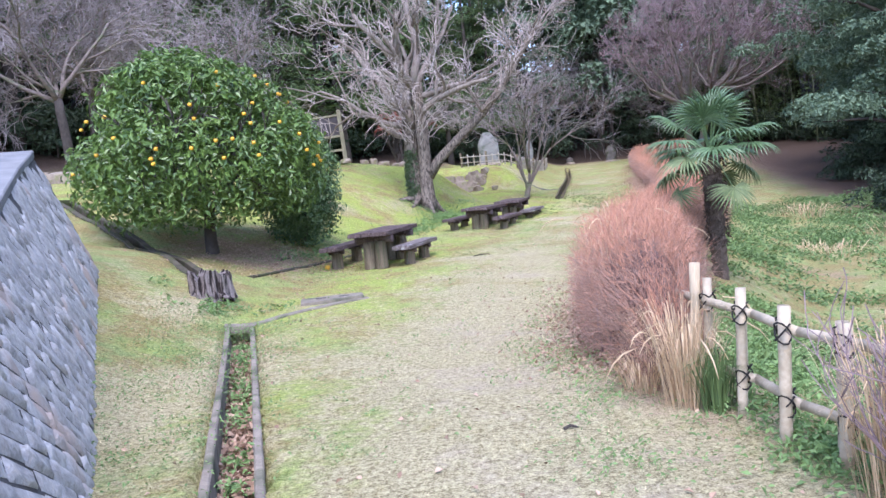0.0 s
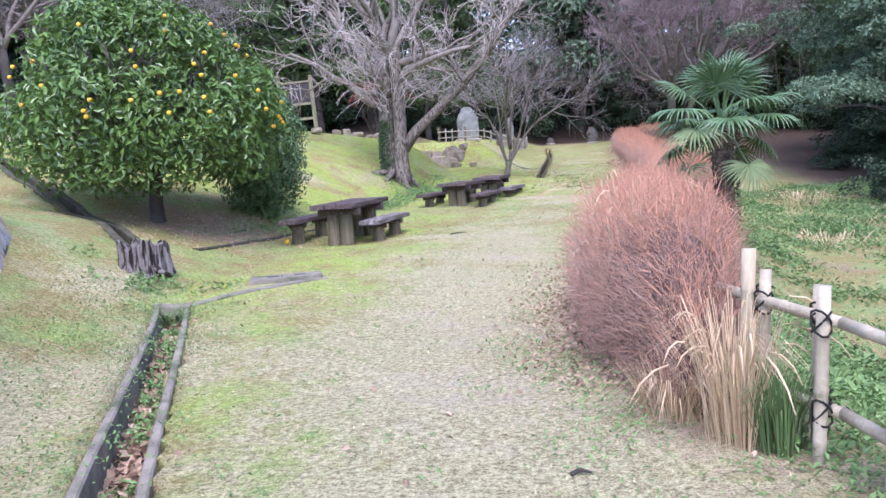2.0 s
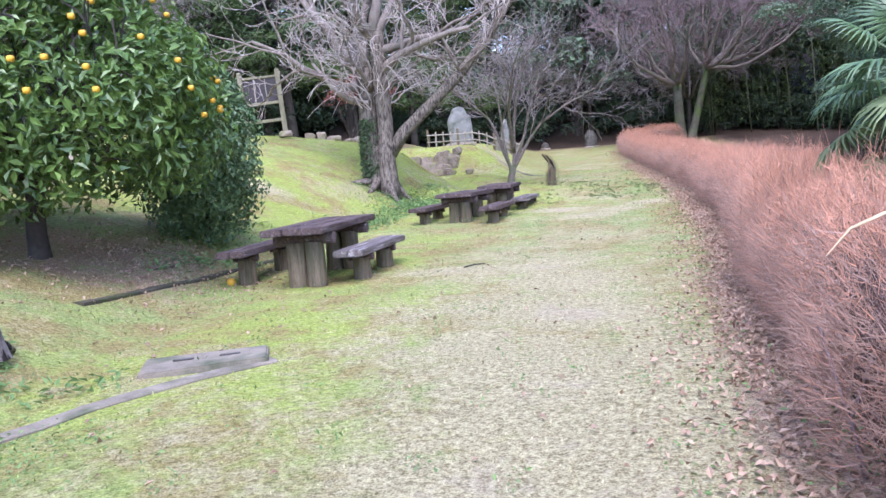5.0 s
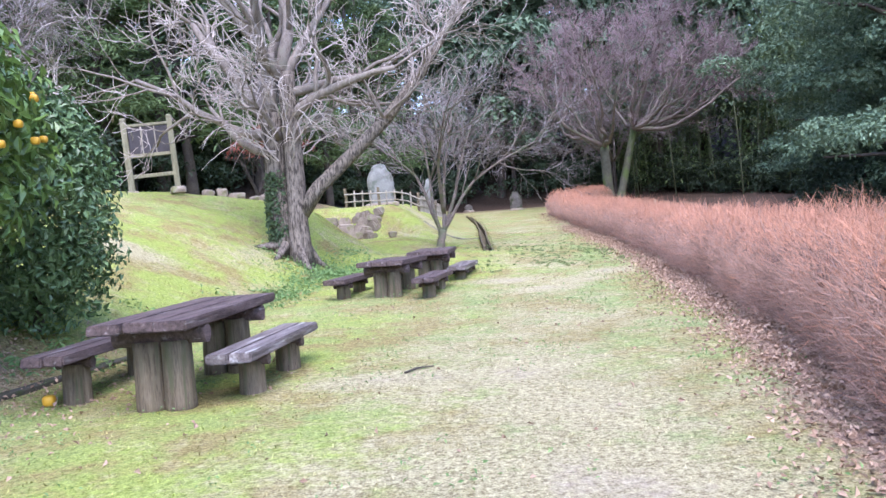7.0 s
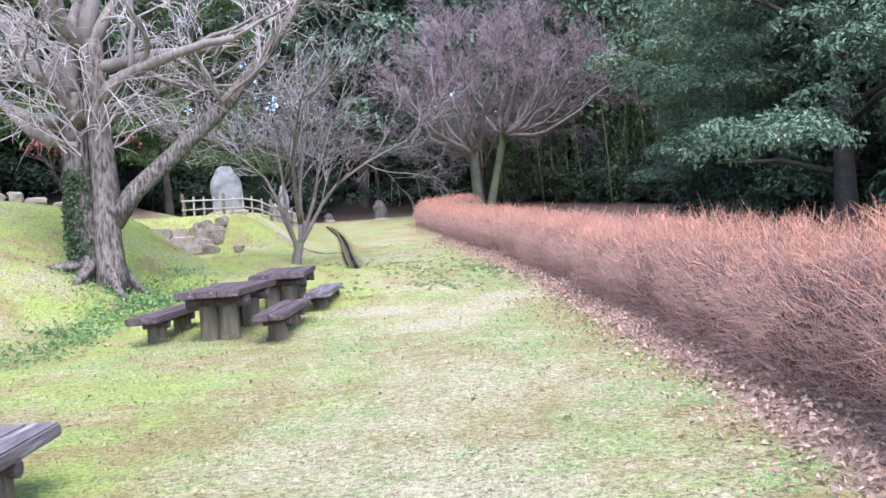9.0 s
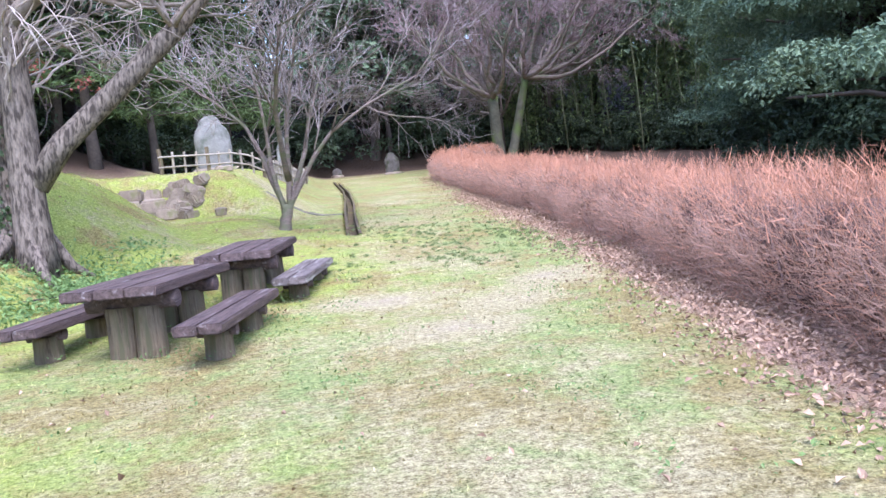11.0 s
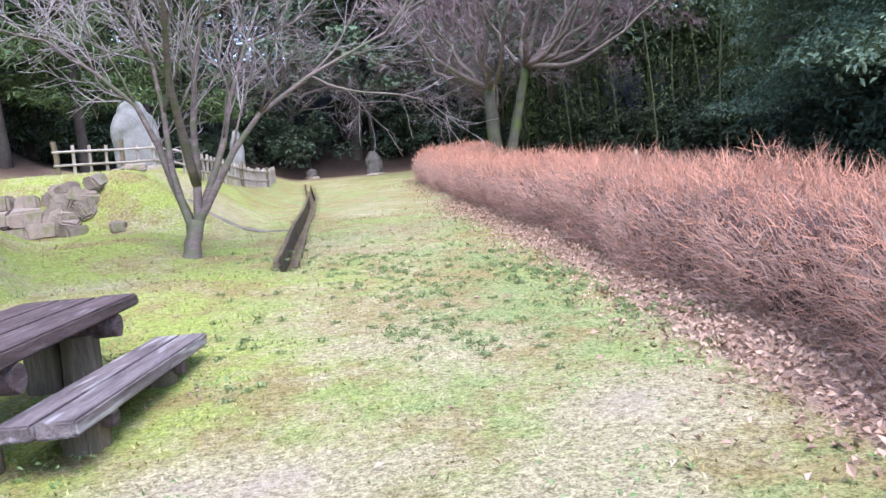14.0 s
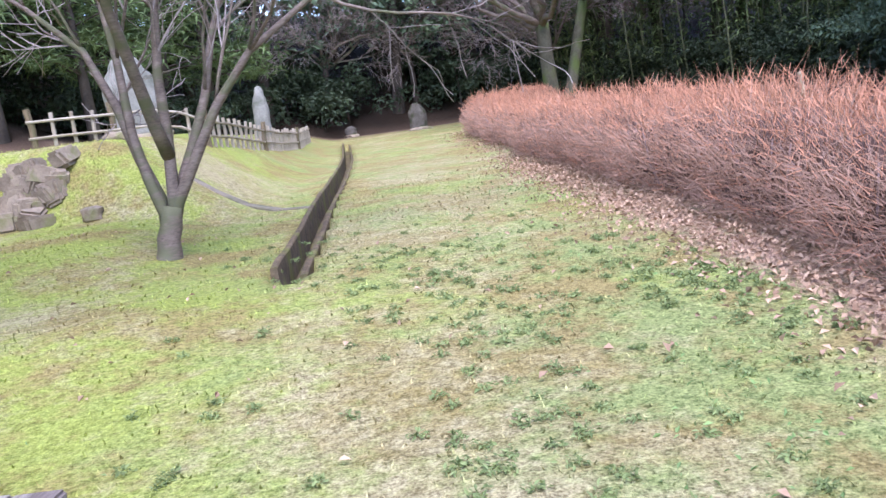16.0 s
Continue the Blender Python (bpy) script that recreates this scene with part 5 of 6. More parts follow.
# ---- palm ----
def fan_leaf(seed, size, folds=27):
    """A fan of narrow pleated fingers, lying along +y from its hub."""
    r = np.random.default_rng(seed)
    vs, fs = [], []
    for k in range(folds):
        a = radians(-118 + 236 * k / (folds - 1)) + r.normal(0, 0.02)
        ln = size * (0.8 + 0.2 * math.cos(a * 0.7)) * r.uniform(0.9, 1.05)
        d, s = np.array((math.sin(a), math.cos(a), 0)), np.array((math.cos(a), -math.sin(a), 0))
        w = size * 0.036
        o = len(vs)
        for u, ww, dz in ((0.02, 0.15, 0.0), (0.35, 0.85, 0.02), (0.6, 0.95, -0.02), (0.83, 0.5, -0.15), (1.0, 0.06, -0.36)):
            c = d * ln * u + np.array((0, 0, dz * size + 0.05 * size * r.normal(0, 0.12)))
            vs += [c - s * w * ww - (0, 0, w * 0.35 * ww), c + np.array((0, 0, w * 0.35 * ww)), c + s * w * ww - (0, 0, w * 0.35 * ww)]
        for i in range(4):
            q = o + i * 3
            fs += [(q, q + 1, q + 4, q + 3), (q + 1, q + 2, q + 5, q + 4)]
    return np.array(vs), fs


def palm(x, y):
    z = gz(x, y)
    t = thing("fan_palm", pose(x, y, z), "short fan palm with shaggy brown trunk beyond the hedge", "palm tree")
    top = 1.78 - z
    bm = bmesh.new()
    rings, n, rows = [], 16, 26
    for k in range(rows + 1):
        h = k / rows
        rr = 0.11 + 0.035 * h + (0.012 if k % 2 else -0.004)
        ring = []
        for j in range(n):
            a = j * 2 * math.pi / n
            q = rr * (1 + 0.2 * noise.noise(Vector((math.cos(a) * 3, math.sin(a) * 3, k * 0.8))))
            ring.append(bm.verts.new((q * math.cos(a) - 0.04 * h, q * math.sin(a), -0.1 + (top + 0.05) * h)))
        rings.append(ring)
    for lo, hi in zip(rings[:-1], rings[1:]):
        for j in range(n):
            bm.faces.new((lo[j], lo[(j + 1) % n], hi[(j + 1) % n], hi[j]))
    bm.faces.new(rings[-1])
    part("trunk", bm, PALMTRUNK, t, "dark fibrous ringed trunk")
    r = random.Random(8)
    v, f = [], []
    for k in range(320):
        a, h = r.uniform(0, 6.28), r.uniform(0.25, 1.0) * top
        v.append(((0.14 * math.cos(a), 0.14 * math.sin(a), h), (0.215 * math.cos(a + .2), 0.215 * math.sin(a + .2), h - r.uniform(-0.1, 0.12))))
    sv, sf = spikes([p[0] for p in v], [p[1] for p in v], 0.012)
    part("fibre", mesh_of("fibre", sv, sf), PALMTRUNK, t)["kind"] = "stuff"
    n = 26
    for k in range(n):
        a = k * 2.399
        tilt = 80 - 120 * (k / n) ** 1.15 + r.uniform(-12, 12)
        stalk = 0.5 + 0.34 * r.random()
        d = Vector((math.cos(a) * math.cos(radians(tilt)), math.sin(a) * math.cos(radians(tilt)), math.sin(radians(tilt))))
        hub = Vector((-0.04, 0, top)) + d * stalk - Vector((0, 0, 0.12 * stalk * math.cos(radians(tilt))))
        fr = part("frond", mesh_of("frond", *fan_leaf(k, 0.42 + 0.12 * r.random())), PALMLEAF if k < 20 else PALMDEAD, t)
        yv = (d + Vector((0, 0, -0.35 * math.cos(radians(tilt))))).normalized()
        xv = yv.cross(Vector((0, 0, 1)) if abs(yv.z) < 0.95 else Vector((1, 0, 0))).normalized()
        zv = xv.cross(yv)
        fr.matrix_basis = Matrix.Translation(hub) @ Matrix((xv, yv, zv)).transposed().to_4x4()
        part("stalk", mesh_of("stalk", *tubes([([(-0.04, 0, top - 0.05), tuple(Vector((-0.04, 0, top)) + d * stalk * 0.5), tuple(hub)], (0.018, 0.013, 0.009), 5)])), PALMLEAF, t)


palm(4.05, 5.4)


# ---- bamboo rail fence ----
def culm(pts, rad, n=10):
    out = []
    pts = [Vector(p) for p in pts]
    a, b = pts
    k = max(3, int((b - a).length / 0.22))
    P, R = [], []
    for i in range(k + 1):
        u = i / k
        c = a.lerp(b, u)
        d = (b - a).normalized() * 0.012
        if 0 < i < k:
            P += [c - d, c, c + d]
            R += [rad, rad * 1.1, rad]
        else:
            P.append(c)
            R.append(rad)
    return tubes([([tuple(p) for p in P], R, n)])


def bamboo_fence():
    t = thing("bamboo_fence", pose(0, 0, 0), "low bamboo rail fence tied with black rope", "fence")
    posts = [(2.03, -1.45, 0.95, 0.038), (2.1, -1.5, 0.84, 0.031), (2.17, -2.06, 0.84, 0.033), (2.24, -2.66, 0.82, 0.037), (2.38, -3.15, 0.78, 0.038), (2.52, -4.2, 0.8, 0.037), (2.66, -5.3, 0.8, 0.037)]
    for k, (x, y, h, rad) in enumerate(posts):
        g = gz(x, y)
        p = part("post", mesh_of("post", *culm(((x, y, g - 0.15), (x + 0.05, y + 0.03, g + h)), rad), True), BAMBOO if k else WOODPOST, t)
        if k > 1:
            q = part("rear_post", mesh_of("rear_post", *culm(((x + 0.07, y + 0.2, g - 0.25), (x + 0.11, y + 0.22, g + h - 0.03)), rad * 0.95), True), BAMBOO, t)
    for h in (0.67, 0.24):
        pts = [(2.0 if h > .5 else 2.12, -1.0 if h > .5 else -1.75)] + [(p[0] + 0.075, p[1]) for p in posts[2:]]
        for a, b in zip(pts[:-1], pts[1:]):
            part("rail", mesh_of("rail", *culm(((a[0] + 0.03, a[1], gz(*a) + h), (b[0] + 0.03, b[1] - 0.03, gz(*b) + h)), 0.03), True), BAMBOO, t)
        for x, y, hh, rad in posts[1:]:
            g = gz(x, y)
            for dx, dy in ((0.0, 0.02), (0.07, 0.2)):
                lines = []
                for w in range(3):
                    ring = []
                    for q in range(11):
                        a = q * 2 * math.pi / 10
                        ring.append((x + 0.03 + dx + 0.044 * math.cos(a), y + dy + 0.044 * math.sin(a), g + h + 0.05 * math.sin(a + w * 2.0) + 0.014 * (w - 1)))
                    lines.append((ring, (0.006,) * 11, 5))
                part("rope_tie", mesh_of("rope_tie", *tubes(lines)), BLACKROPE, t, "black rope tie")


bamboo_fence()


# ---- dry grass, weeds, clumps ----
def tussock(name, x, y, n, tall, lean, mat, label, cat, seed, rad=0.004, heads=0, spread=0.15):
    r = np.random.default_rng(seed)
    t = thing(name, pose(x, y, gz(x, y)), label, cat)
    a = r.uniform(0, 6.283, n)
    b = np.stack([np.cos(a) * spread * r.random(n), np.sin(a) * spread * r.random(n), np.full(n, -0.03)], 1)
    k = r.uniform(0.1, 1, n) * lean
    h = tall * r.uniform(0.55, 1.0, n)
    mid1 = b + np.stack([np.cos(a) * k * h * 0.25, np.sin(a) * k * h * 0.25, h * 0.55], 1)
    mid2 = b + np.stack([np.cos(a) * k * h * 0.6, np.sin(a) * k * h * 0.6, h * 0.92], 1)
    tip = b + np.stack([np.cos(a) * k * h * 1.05, np.sin(a) * k * h * 1.05, h * (1.0 - 0.35 * k)], 1)
    s = np.stack([-np.sin(a), np.cos(a), 0 * a], 1)
    v = np.stack([b - s * rad, b + s * rad, mid1 - s * rad * 1.1, mid1 + s * rad * 1.1, mid2 - s * rad * 0.8, mid2 + s * rad * 0.8, tip], 1).reshape(-1, 3)
    i = np.arange(n)[:, None] * 7
    f = (i + (0, 1, 3, 2)).tolist() + (i + (2, 3, 5, 4)).tolist() + (i + (4, 5, 6)).tolist()
    part("blade_mass", mesh_of("blade_mass", v, f), mat, t)["kind"] = "stuff"
    if heads:
        j = r.choice(n, heads, False)
        d = tip[j] - mid2[j]
        pts = [([mid2[q], (mid2[q] + tip[q]) / 2 + (0, 0, 0.02), tip[q], tip[q] + (tip[q] - mid2[q]) * 0.35 - (0, 0, 0.06)], (0.003, 0.006, 0.005, 0.0015), 5) for q in j]
        part("seed_head_mass", mesh_of("seed_head_mass", *tubes(pts)), STRAW, t)["kind"] = "stuff"
    return t


tussock("dry_grass_clump", 1.9, -1.72, 260, 0.84, 0.75, STRAW, "tall tan dry grass clump leaning beside the fence", "grass clump", 1, 0.0022, 22, 0.2)
tussock("green_grass_clump", 2.05, -1.9, 230, 0.52, 0.6, IVYGRASS, "green grass clump at the foot of the fence", "grass clump", 2, 0.0032, 0, 0.13)
tussock("dry_grass_clump", 1.88, 0.9, 130, 1.5, 0.4, STRAW, "dry tan grass growing up through the hedge", "grass clump", 3, 0.0032, 24, 0.4)
tussock("dry_grass_clump", 2.5, -3.55, 300, 0.92, 0.55, STRAW, "tall withered grass clump beside the fence end", "grass clump", 4, 0.0022, 18, 0.24)
tussock("dry_grass_clump", 1.68, -1.3, 220, 0.35, 1.5, STRAW, "flattened pale dry grass under the hedge", "grass clump", 5, 0.0025, 0, 0.2)


def dry_shrub(x, y, seed):
    t = thing("dry_shrub", pose(x, y, gz(x, y)), "leafless brown twiggy shrub at the fence end", "shrub")
    g = Grower(seed, up=0.3, wander=0.25, split=(4, 7), shrink=0.6, spread=0.5, thin=0.003)
    for k in range(16):
        a = k * 0.8
        g.limb((0.1 * math.cos(a), 0.1 * math.sin(a), -0.05), (0.4 * math.cos(a), 0.4 * math.sin(a), 1), 0.62, 0.01, 2, 4)
    part("twig_mass", mesh_of("twig_mass", *tubes(g.thick + g.fine)), TWIG_DARK, t)["kind"] = "stuff"


dry_shrub(2.62, -3.75, 3)


def weeds(name, spots, label, seed, size=0.1, mat=None, cat="weeds", sink=0.0, tall=0.09):
    r = np.random.default_rng(seed)
    P, Q = [], []
    for x, y, n, s in spots:
        px, py = x + r.normal(0, s, n), y + r.normal(0, s, n)
        pz = ground_raw(px, py) - sink
        P.append(np.stack([px, py, pz + r.uniform(0.004, tall, n)], 1))
        Q.append(np.stack([r.normal(0, 0.4, n), r.normal(0, 0.4, n), np.ones(n)], 1))
    ob = part(name, mesh_of(name, *leaves(np.concatenate(P), np.concatenate(Q), size, size * 0.45, 0.2, -0.2, seed)), mat or WEED)
    tagged(ob, label, cat, kind="stuff")


r5 = np.random.default_rng(15)
spots = [(2.25 + r5.normal(0, .25), -2.9 + r5.normal(0, .7), 60, 0.1) for k in range(16)]
spots += [(edge(v) - r5.uniform(0.0, 0.8), v, 16, 0.12) for v in r5.uniform(-3.2, 16, 44)]
spots += [(edge(v) - r5.uniform(0.5, 1.6), v, 12, 0.15) for v in r5.uniform(10, 27, 50)]
spots += [(-1.0 + r5.normal(0, 0.9), 20.3 + r5.normal(0, 0.9), 60, 0.2) for k in range(40)]
spots += [(foot(v) - r5.uniform(-0.3, 0.8), v, 26, 0.2) for v in r5.uniform(-3, 24, 70)]
for tx, ty in ((-1.7, 9.5), (0.4, 16.8), (1.3, 18.2), (1.8, 18.5), (1.0, 16.0)):
    spots += [(tx + r5.normal(0, .5), ty + r5.normal(0, 1.0), 26, 0.12) for k in range(14)]

spots += [(r5.uniform(-0.5, 4.0), r5.uniform(8, 16), 10, 0.06) for k in range(70)]
spots += [(r5.uniform(-2.5, 1.2), r5.uniform(-3, 7), 8, 0.05) for k in range(120)]
spots += [(r5.uniform(-2.6, -0.9) - 0.45 * (v + 3) * 0.5, v, 50, 0.2) for v in r5.uniform(-3.2, 3.5, 60)]
spots += [(edge(v) - r5.uniform(0.0, 0.7), v, 40, 0.16) for v in r5.uniform(-3.2, 0.5, 30)]
tufts = [(x + r5.normal(0, 0.2), y, 30, 0.02) for x, y in zip(r5.choice((3.6, 3.95, 3.8, 4.3), 150), r5.uniform(18.4, 23.4, 150))]
tufts += [(5.6 - 0.24 * (y - 18.5) * 0.5 + r5.normal(0, 0.25), y, 46, 0.022) for y in r5.uniform(18.6, 22.6, 90)]
tufts += [(r5.uniform(2.2, 5.4), y, 34, 0.02) for y in r5.uniform(17.8, 25, 80)]
weeds("grass_tufts", tufts, "small dark green grass tufts in worn rows", 8, 0.028, TUFT, "grass", tall=0.022)
weeds("low_weeds", spots, "scattered low green broad-leaved weeds in the lawn", 5, 0.034)
spots = []
for k in range(26):
    u = r5.random()
    spots.append((D1[1][0] + (D1[2][0] - D1[1][0]) * u, D1[1][1] + (D1[2][1] - D1[1][1]) * u, 22, 0.05))
weeds("drain_weeds", spots + [(-2.75, 2.75, 90, 0.07)], "green weeds growing in the concrete drain", 6, 0.07, sink=0.22)
spots = [(edge(v) + r5.uniform(1.6, 12), v, 300, 0.4) for v in r5.uniform(-4, 22, 250)]
near = [(edge(v) + r5.uniform(0.55, 2.6), v, 330, 0.22) for v in r5.uniform(-4, 4.5, 90)]
weeds("fence_weeds", near, "small green weeds on the slope behind the bamboo fence", 9, 0.055)
weeds("valley_weeds", spots, "rank green weeds covering the hollow beyond the fence", 7, 0.1, VALLEY)


# ---- lawn blades and fallen leaves ----
def lawn_blades():
    r = np.random.default_rng(31)
    n = 110000
    y = -3.2 + 33 * r.random(n) ** 1.25
    x = r.uniform(-4.5, 6.5, n) + np.interp(y, (0, 30), (-0.7, 1.4))
    c = cover(x, y)
    patch = 0.5 + 0.5 * lump(x, y, 0.5, 3)
    keep = r.random(n) < np.clip((1.05 - c[:, 0]) * (0.35 + 0.65 * patch), 0.12, 1)
    for pts, half, deep in DRAINS:
        keep &= channel_off(x, y, pts) > half + 0.14
    keep &= (x < edge(y) + 0.3)
    x, y = x[keep], y[keep]
    n = len(x)
    z = ground_raw(x, y)
    h = r.uniform(0.008, 0.026, n) * np.interp(y, (-3, 25), (1.0, 1.4)) * np.where(x < foot(y), 1.3, 1)
    a = r.uniform(0, 6.283, n)
    w = r.uniform(0.003, 0.006, n) * np.interp(y, (-3, 25), (1.0, 1.8))
    s = np.stack([-np.sin(a) * w, np.cos(a) * w, 0 * a], 1)
    b = np.stack([x, y, z - 0.004], 1)
    tip = b + np.stack([np.cos(a) * h * 0.8, np.sin(a) * h * 0.8, h], 1)
    v = np.stack([b - s, b + s, tip], 1).reshape(-1, 3)
    f = np.arange(n * 3).reshape(-1, 3)
    me = mesh_of("lawn_blades", v, f)
    paint(me, v)
    tagged(part("lawn_blades", me, BLADE), "short sparse blades of winter lawn grass", "grass", kind="stuff")


def litter():
    r = np.random.default_rng(17)
    y = np.concatenate([r.uniform(-0.8, 8, 5000), r.uniform(8, 30, 14000), r.uniform(30, 44, 1500)])
    x = edge(y) + r.normal(0.14, 0.36, len(y))
    k = 700
    y = np.concatenate([y, r.uniform(-4, 26, k)])
    x = np.concatenate([x, r.uniform(-3.5, 6, k)])
    k = 1600
    y = np.concatenate([y, r.normal(9.6, 1.3, k)])
    x = np.concatenate([x, r.normal(-4.1, 1.1, k)])
    ok = np.ones(len(x), bool)
    for pts, half, deep in DRAINS:
        ok &= channel_off(x, y, pts) > half + 0.16
    x, y = x[ok], y[ok]
    z = ground_raw(x, y) + 0.012 + 0.02 * r.random(len(x))
    nr = np.stack([r.normal(0, 0.3, len(x)), r.normal(0, 0.3, len(x)), np.ones(len(x))], 1)
    ob = part("fallen_leaves", mesh_of("fallen_leaves", *leaves(np.stack([x, y, z], 1), nr, 0.05, 0.032, 0.3, 0, 8)), LITTER)
    tagged(ob, "brown fallen leaves strewn along the hedge foot", "leaves", kind="stuff")
    n = 2600
    u, s = r.random(n), r.uniform(-0.12, 0.12, n)
    d = np.array(D1[2]) - np.array(D1[0])
    d /= np.linalg.norm(d)
    a, b, c = (np.array(p) for p in D1)
    first = np.linalg.norm(b - a) / (np.linalg.norm(b - a) + np.linalg.norm(c - b))
    p = np.where((u < first)[:, None], a + (b - a) * (u / first)[:, None], b + (c - b) * ((u - first) / (1 - first))[:, None])
    p = p + np.stack([d[1] * s, -d[0] * s], 1)
    z = ground_raw(p[:, 0], p[:, 1]) - 0.235 + 0.05 * r.random(n)
    nr = np.stack([r.normal(0, 0.4, n), r.normal(0, 0.4, n), np.ones(n)], 1)
    ob = part("drain_leaves", mesh_of("drain_leaves", *leaves(np.stack([p[:, 0], p[:, 1], z], 1), nr, 0.085, 0.05, 0.3, 0, 9)), LITTER)
    tagged(ob, "dead brown leaves filling the concrete drain", "leaves", kind="stuff")


lawn_blades()
litter()
for x, y, ln, a in ((1.05, -2.1, 0.1, 10), (0.25, 9.3, 0.35, 40), (-1.5, 19.5, 0.9, 30), (-3.9, 9.4, 0.6, 70), (-0.6, 20.1, 0.7, 120)):
    st = part("stick", mesh_of("stick", *tubes([([(-ln / 2, 0, 0), (0, 0.02, 0.01), (ln / 2, -0.01, 0)], (0.011, 0.012, 0.006), 6)])), BARK_DARK)
    st.matrix_basis = pose(x, y, gz(x, y) + 0.014, 0, 0, a)
    tagged(st, "short dead brown stick lying on the grass", "stick")

spots = [(foot(v) + r5.uniform(-0.5, 0.5), v, 55, 0.2) for v in r5.uniform(15, 22.5, 46)]
spots += [(-1.3 + r5.normal(0, 0.6), 20.2 + r5.normal(0, 0.5), 50, 0.2) for k in range(16)]
spots += [(-3.6 + r5.normal(0, 0.5), 4.3 + r5.normal(0, 0.6), 24, 0.12) for k in range(18)]
spots += [(-3.4 + r5.normal(0, 0.4), 11.5 + r5.normal(0, 1.0), 26, 0.16) for k in range(16)]
weeds("bank_weeds", spots, "lush low green weeds along the foot of the bank", 12, 0.085)
for k, (x, y, h) in enumerate(((8.2, 12.0, 0.35), (11.0, 14.0, 0.4), (10.2, 18.5, 0.5))):
    tussock("dry_grass_clump", x, y, 110, h, 2.2, STRAW, "flattened pale dry grass among the hollow's weeds", "grass clump", 20 + k, 0.007, 0, 1.2)

st = part("wooden_stake", mesh_of("wooden_stake", *tubes([([(0, 0, -0.15), (0.01, 0, 0.6), (0.0, 0.02, 1.12)], (0.025, 0.025, 0.022), 7)])), WOODPOST)
st.matrix_basis = pose(7.62, 23.1, gz(7.62, 23.1), 3, -4, 0)
tagged(st, "pale wooden stake standing in the hedge", "stake")


def red_bush(x, y, tall):
    t = thing("red_leaf_bush", pose(x, y, gz(x, y)), "thin bush still holding dry red-brown leaves", "bush")
    g = Grower(77, up=0.3, wander=0.3, split=(3, 5), shrink=0.6, spread=0.6, thin=0.008)
    for k in range(4):
        g.limb((0, 0, -0.1), (0.4 * math.cos(k * 1.6), 0.4 * math.sin(k * 1.6), 1), tall * 0.6, 0.03, 2, 5)
    part("stem_mass", mesh_of("stem_mass", *tubes(g.thick + g.fine)), BARK_DARK, t)["kind"] = "stuff"
    r = np.random.default_rng(2)
    P, Q = [], []
    for k in range(16):
        p, n = shell(r, 40, (r.normal(0, 0.5), r.normal(0, 0.5), tall * r.uniform(0.65, 1.0)), (0.3, 0.3, 0.25))
        P.append(p)
        Q.append(n)
    part("foliage", mesh_of("foliage", *leaves(np.concatenate(P), np.concatenate(Q), 0.1, 0.06, 0.2, 0.6, 3)), REDLEAF, t, "dry red-brown leaves")["kind"] = "stuff"


red_bush(-3.4, 28.0, 2.3)
for x, y, h in ((5.98, 17.3, 0.34), (6.35, 19.3, 0.32), (5.6, 14.6, 0.32)):
    ob = part("marker_post", box_bm(0.11, 0.11, h + 0.1, 0.015, (0, 0, (h - 0.1) / 2), 2, 0.006, 3), CONCRETE)
    ob.matrix_basis = pose(x, y, gz(x, y), 2, -3, 12)
    tagged(ob, "short weathered concrete marker post at the hedge foot", "marker post")

# ---- the woods ----
EDGE_WOODS = [(-34, 12), (-17, 21), (-11, 30), (-6, 38), (-1, 45), (2, 52), (8, 56), (16, 56), (24, 53), (25, 44), (22, 36), (17.5, 28), (16, 22), (17.5, 13), (22, 6), (27, -8)]


def broadleaf(seed, tall, wide, mat, leaf=0.3, clumps=46, per=130):
    t = thing("evergreen_tree", pose(0, 0, -200), "dark evergreen tree of the wooded hillside", "tree", "woodland evergreens")
    r = np.random.default_rng(seed)
    g = Grower(seed, up=0.2, wander=0.3, split=(2, 4), shrink=0.6, spread=0.6, thin=0.02)
    trunk = [flare((0, 0, -0.8), (0.3, 0.1, tall * 0.6), 0.22, 0.12, 7, seed)]
    for k in range(7):
        a = k * 2.4
        g.limb((0.1, 0, tall * (0.22 + 0.06 * k)), (math.cos(a), math.sin(a), 0.6), wide * 0.9, 0.08, 1, 5)
    tree_parts(t, g, trunk, BARK_DARK, BARK_DARK)
    P, Q = [], []
    for k in range(clumps):
        h = r.uniform(0.2, 1.0)
        a = r.uniform(0, 6.283)
        s = wide * math.sqrt(max(0.05, 1 - ((h - 0.5) / 0.56) ** 2)) * r.uniform(0.45, 1.0)
        c = np.array((math.cos(a) * s, math.sin(a) * s, tall * h))
        q = r.uniform(0.85, 1.45)
        p, n = shell(r, per, c, (q, q, q * 0.62), -0.25)
        P.append(p)
        Q.append(n * 0.8 + (0, 0, 0.6))
    part("crown", mesh_of("crown", *leaves(np.concatenate(P), np.concatenate(Q), leaf, leaf * 0.5, 0.2, 0.4, seed)), mat, t)["kind"] = "stuff"
    return t


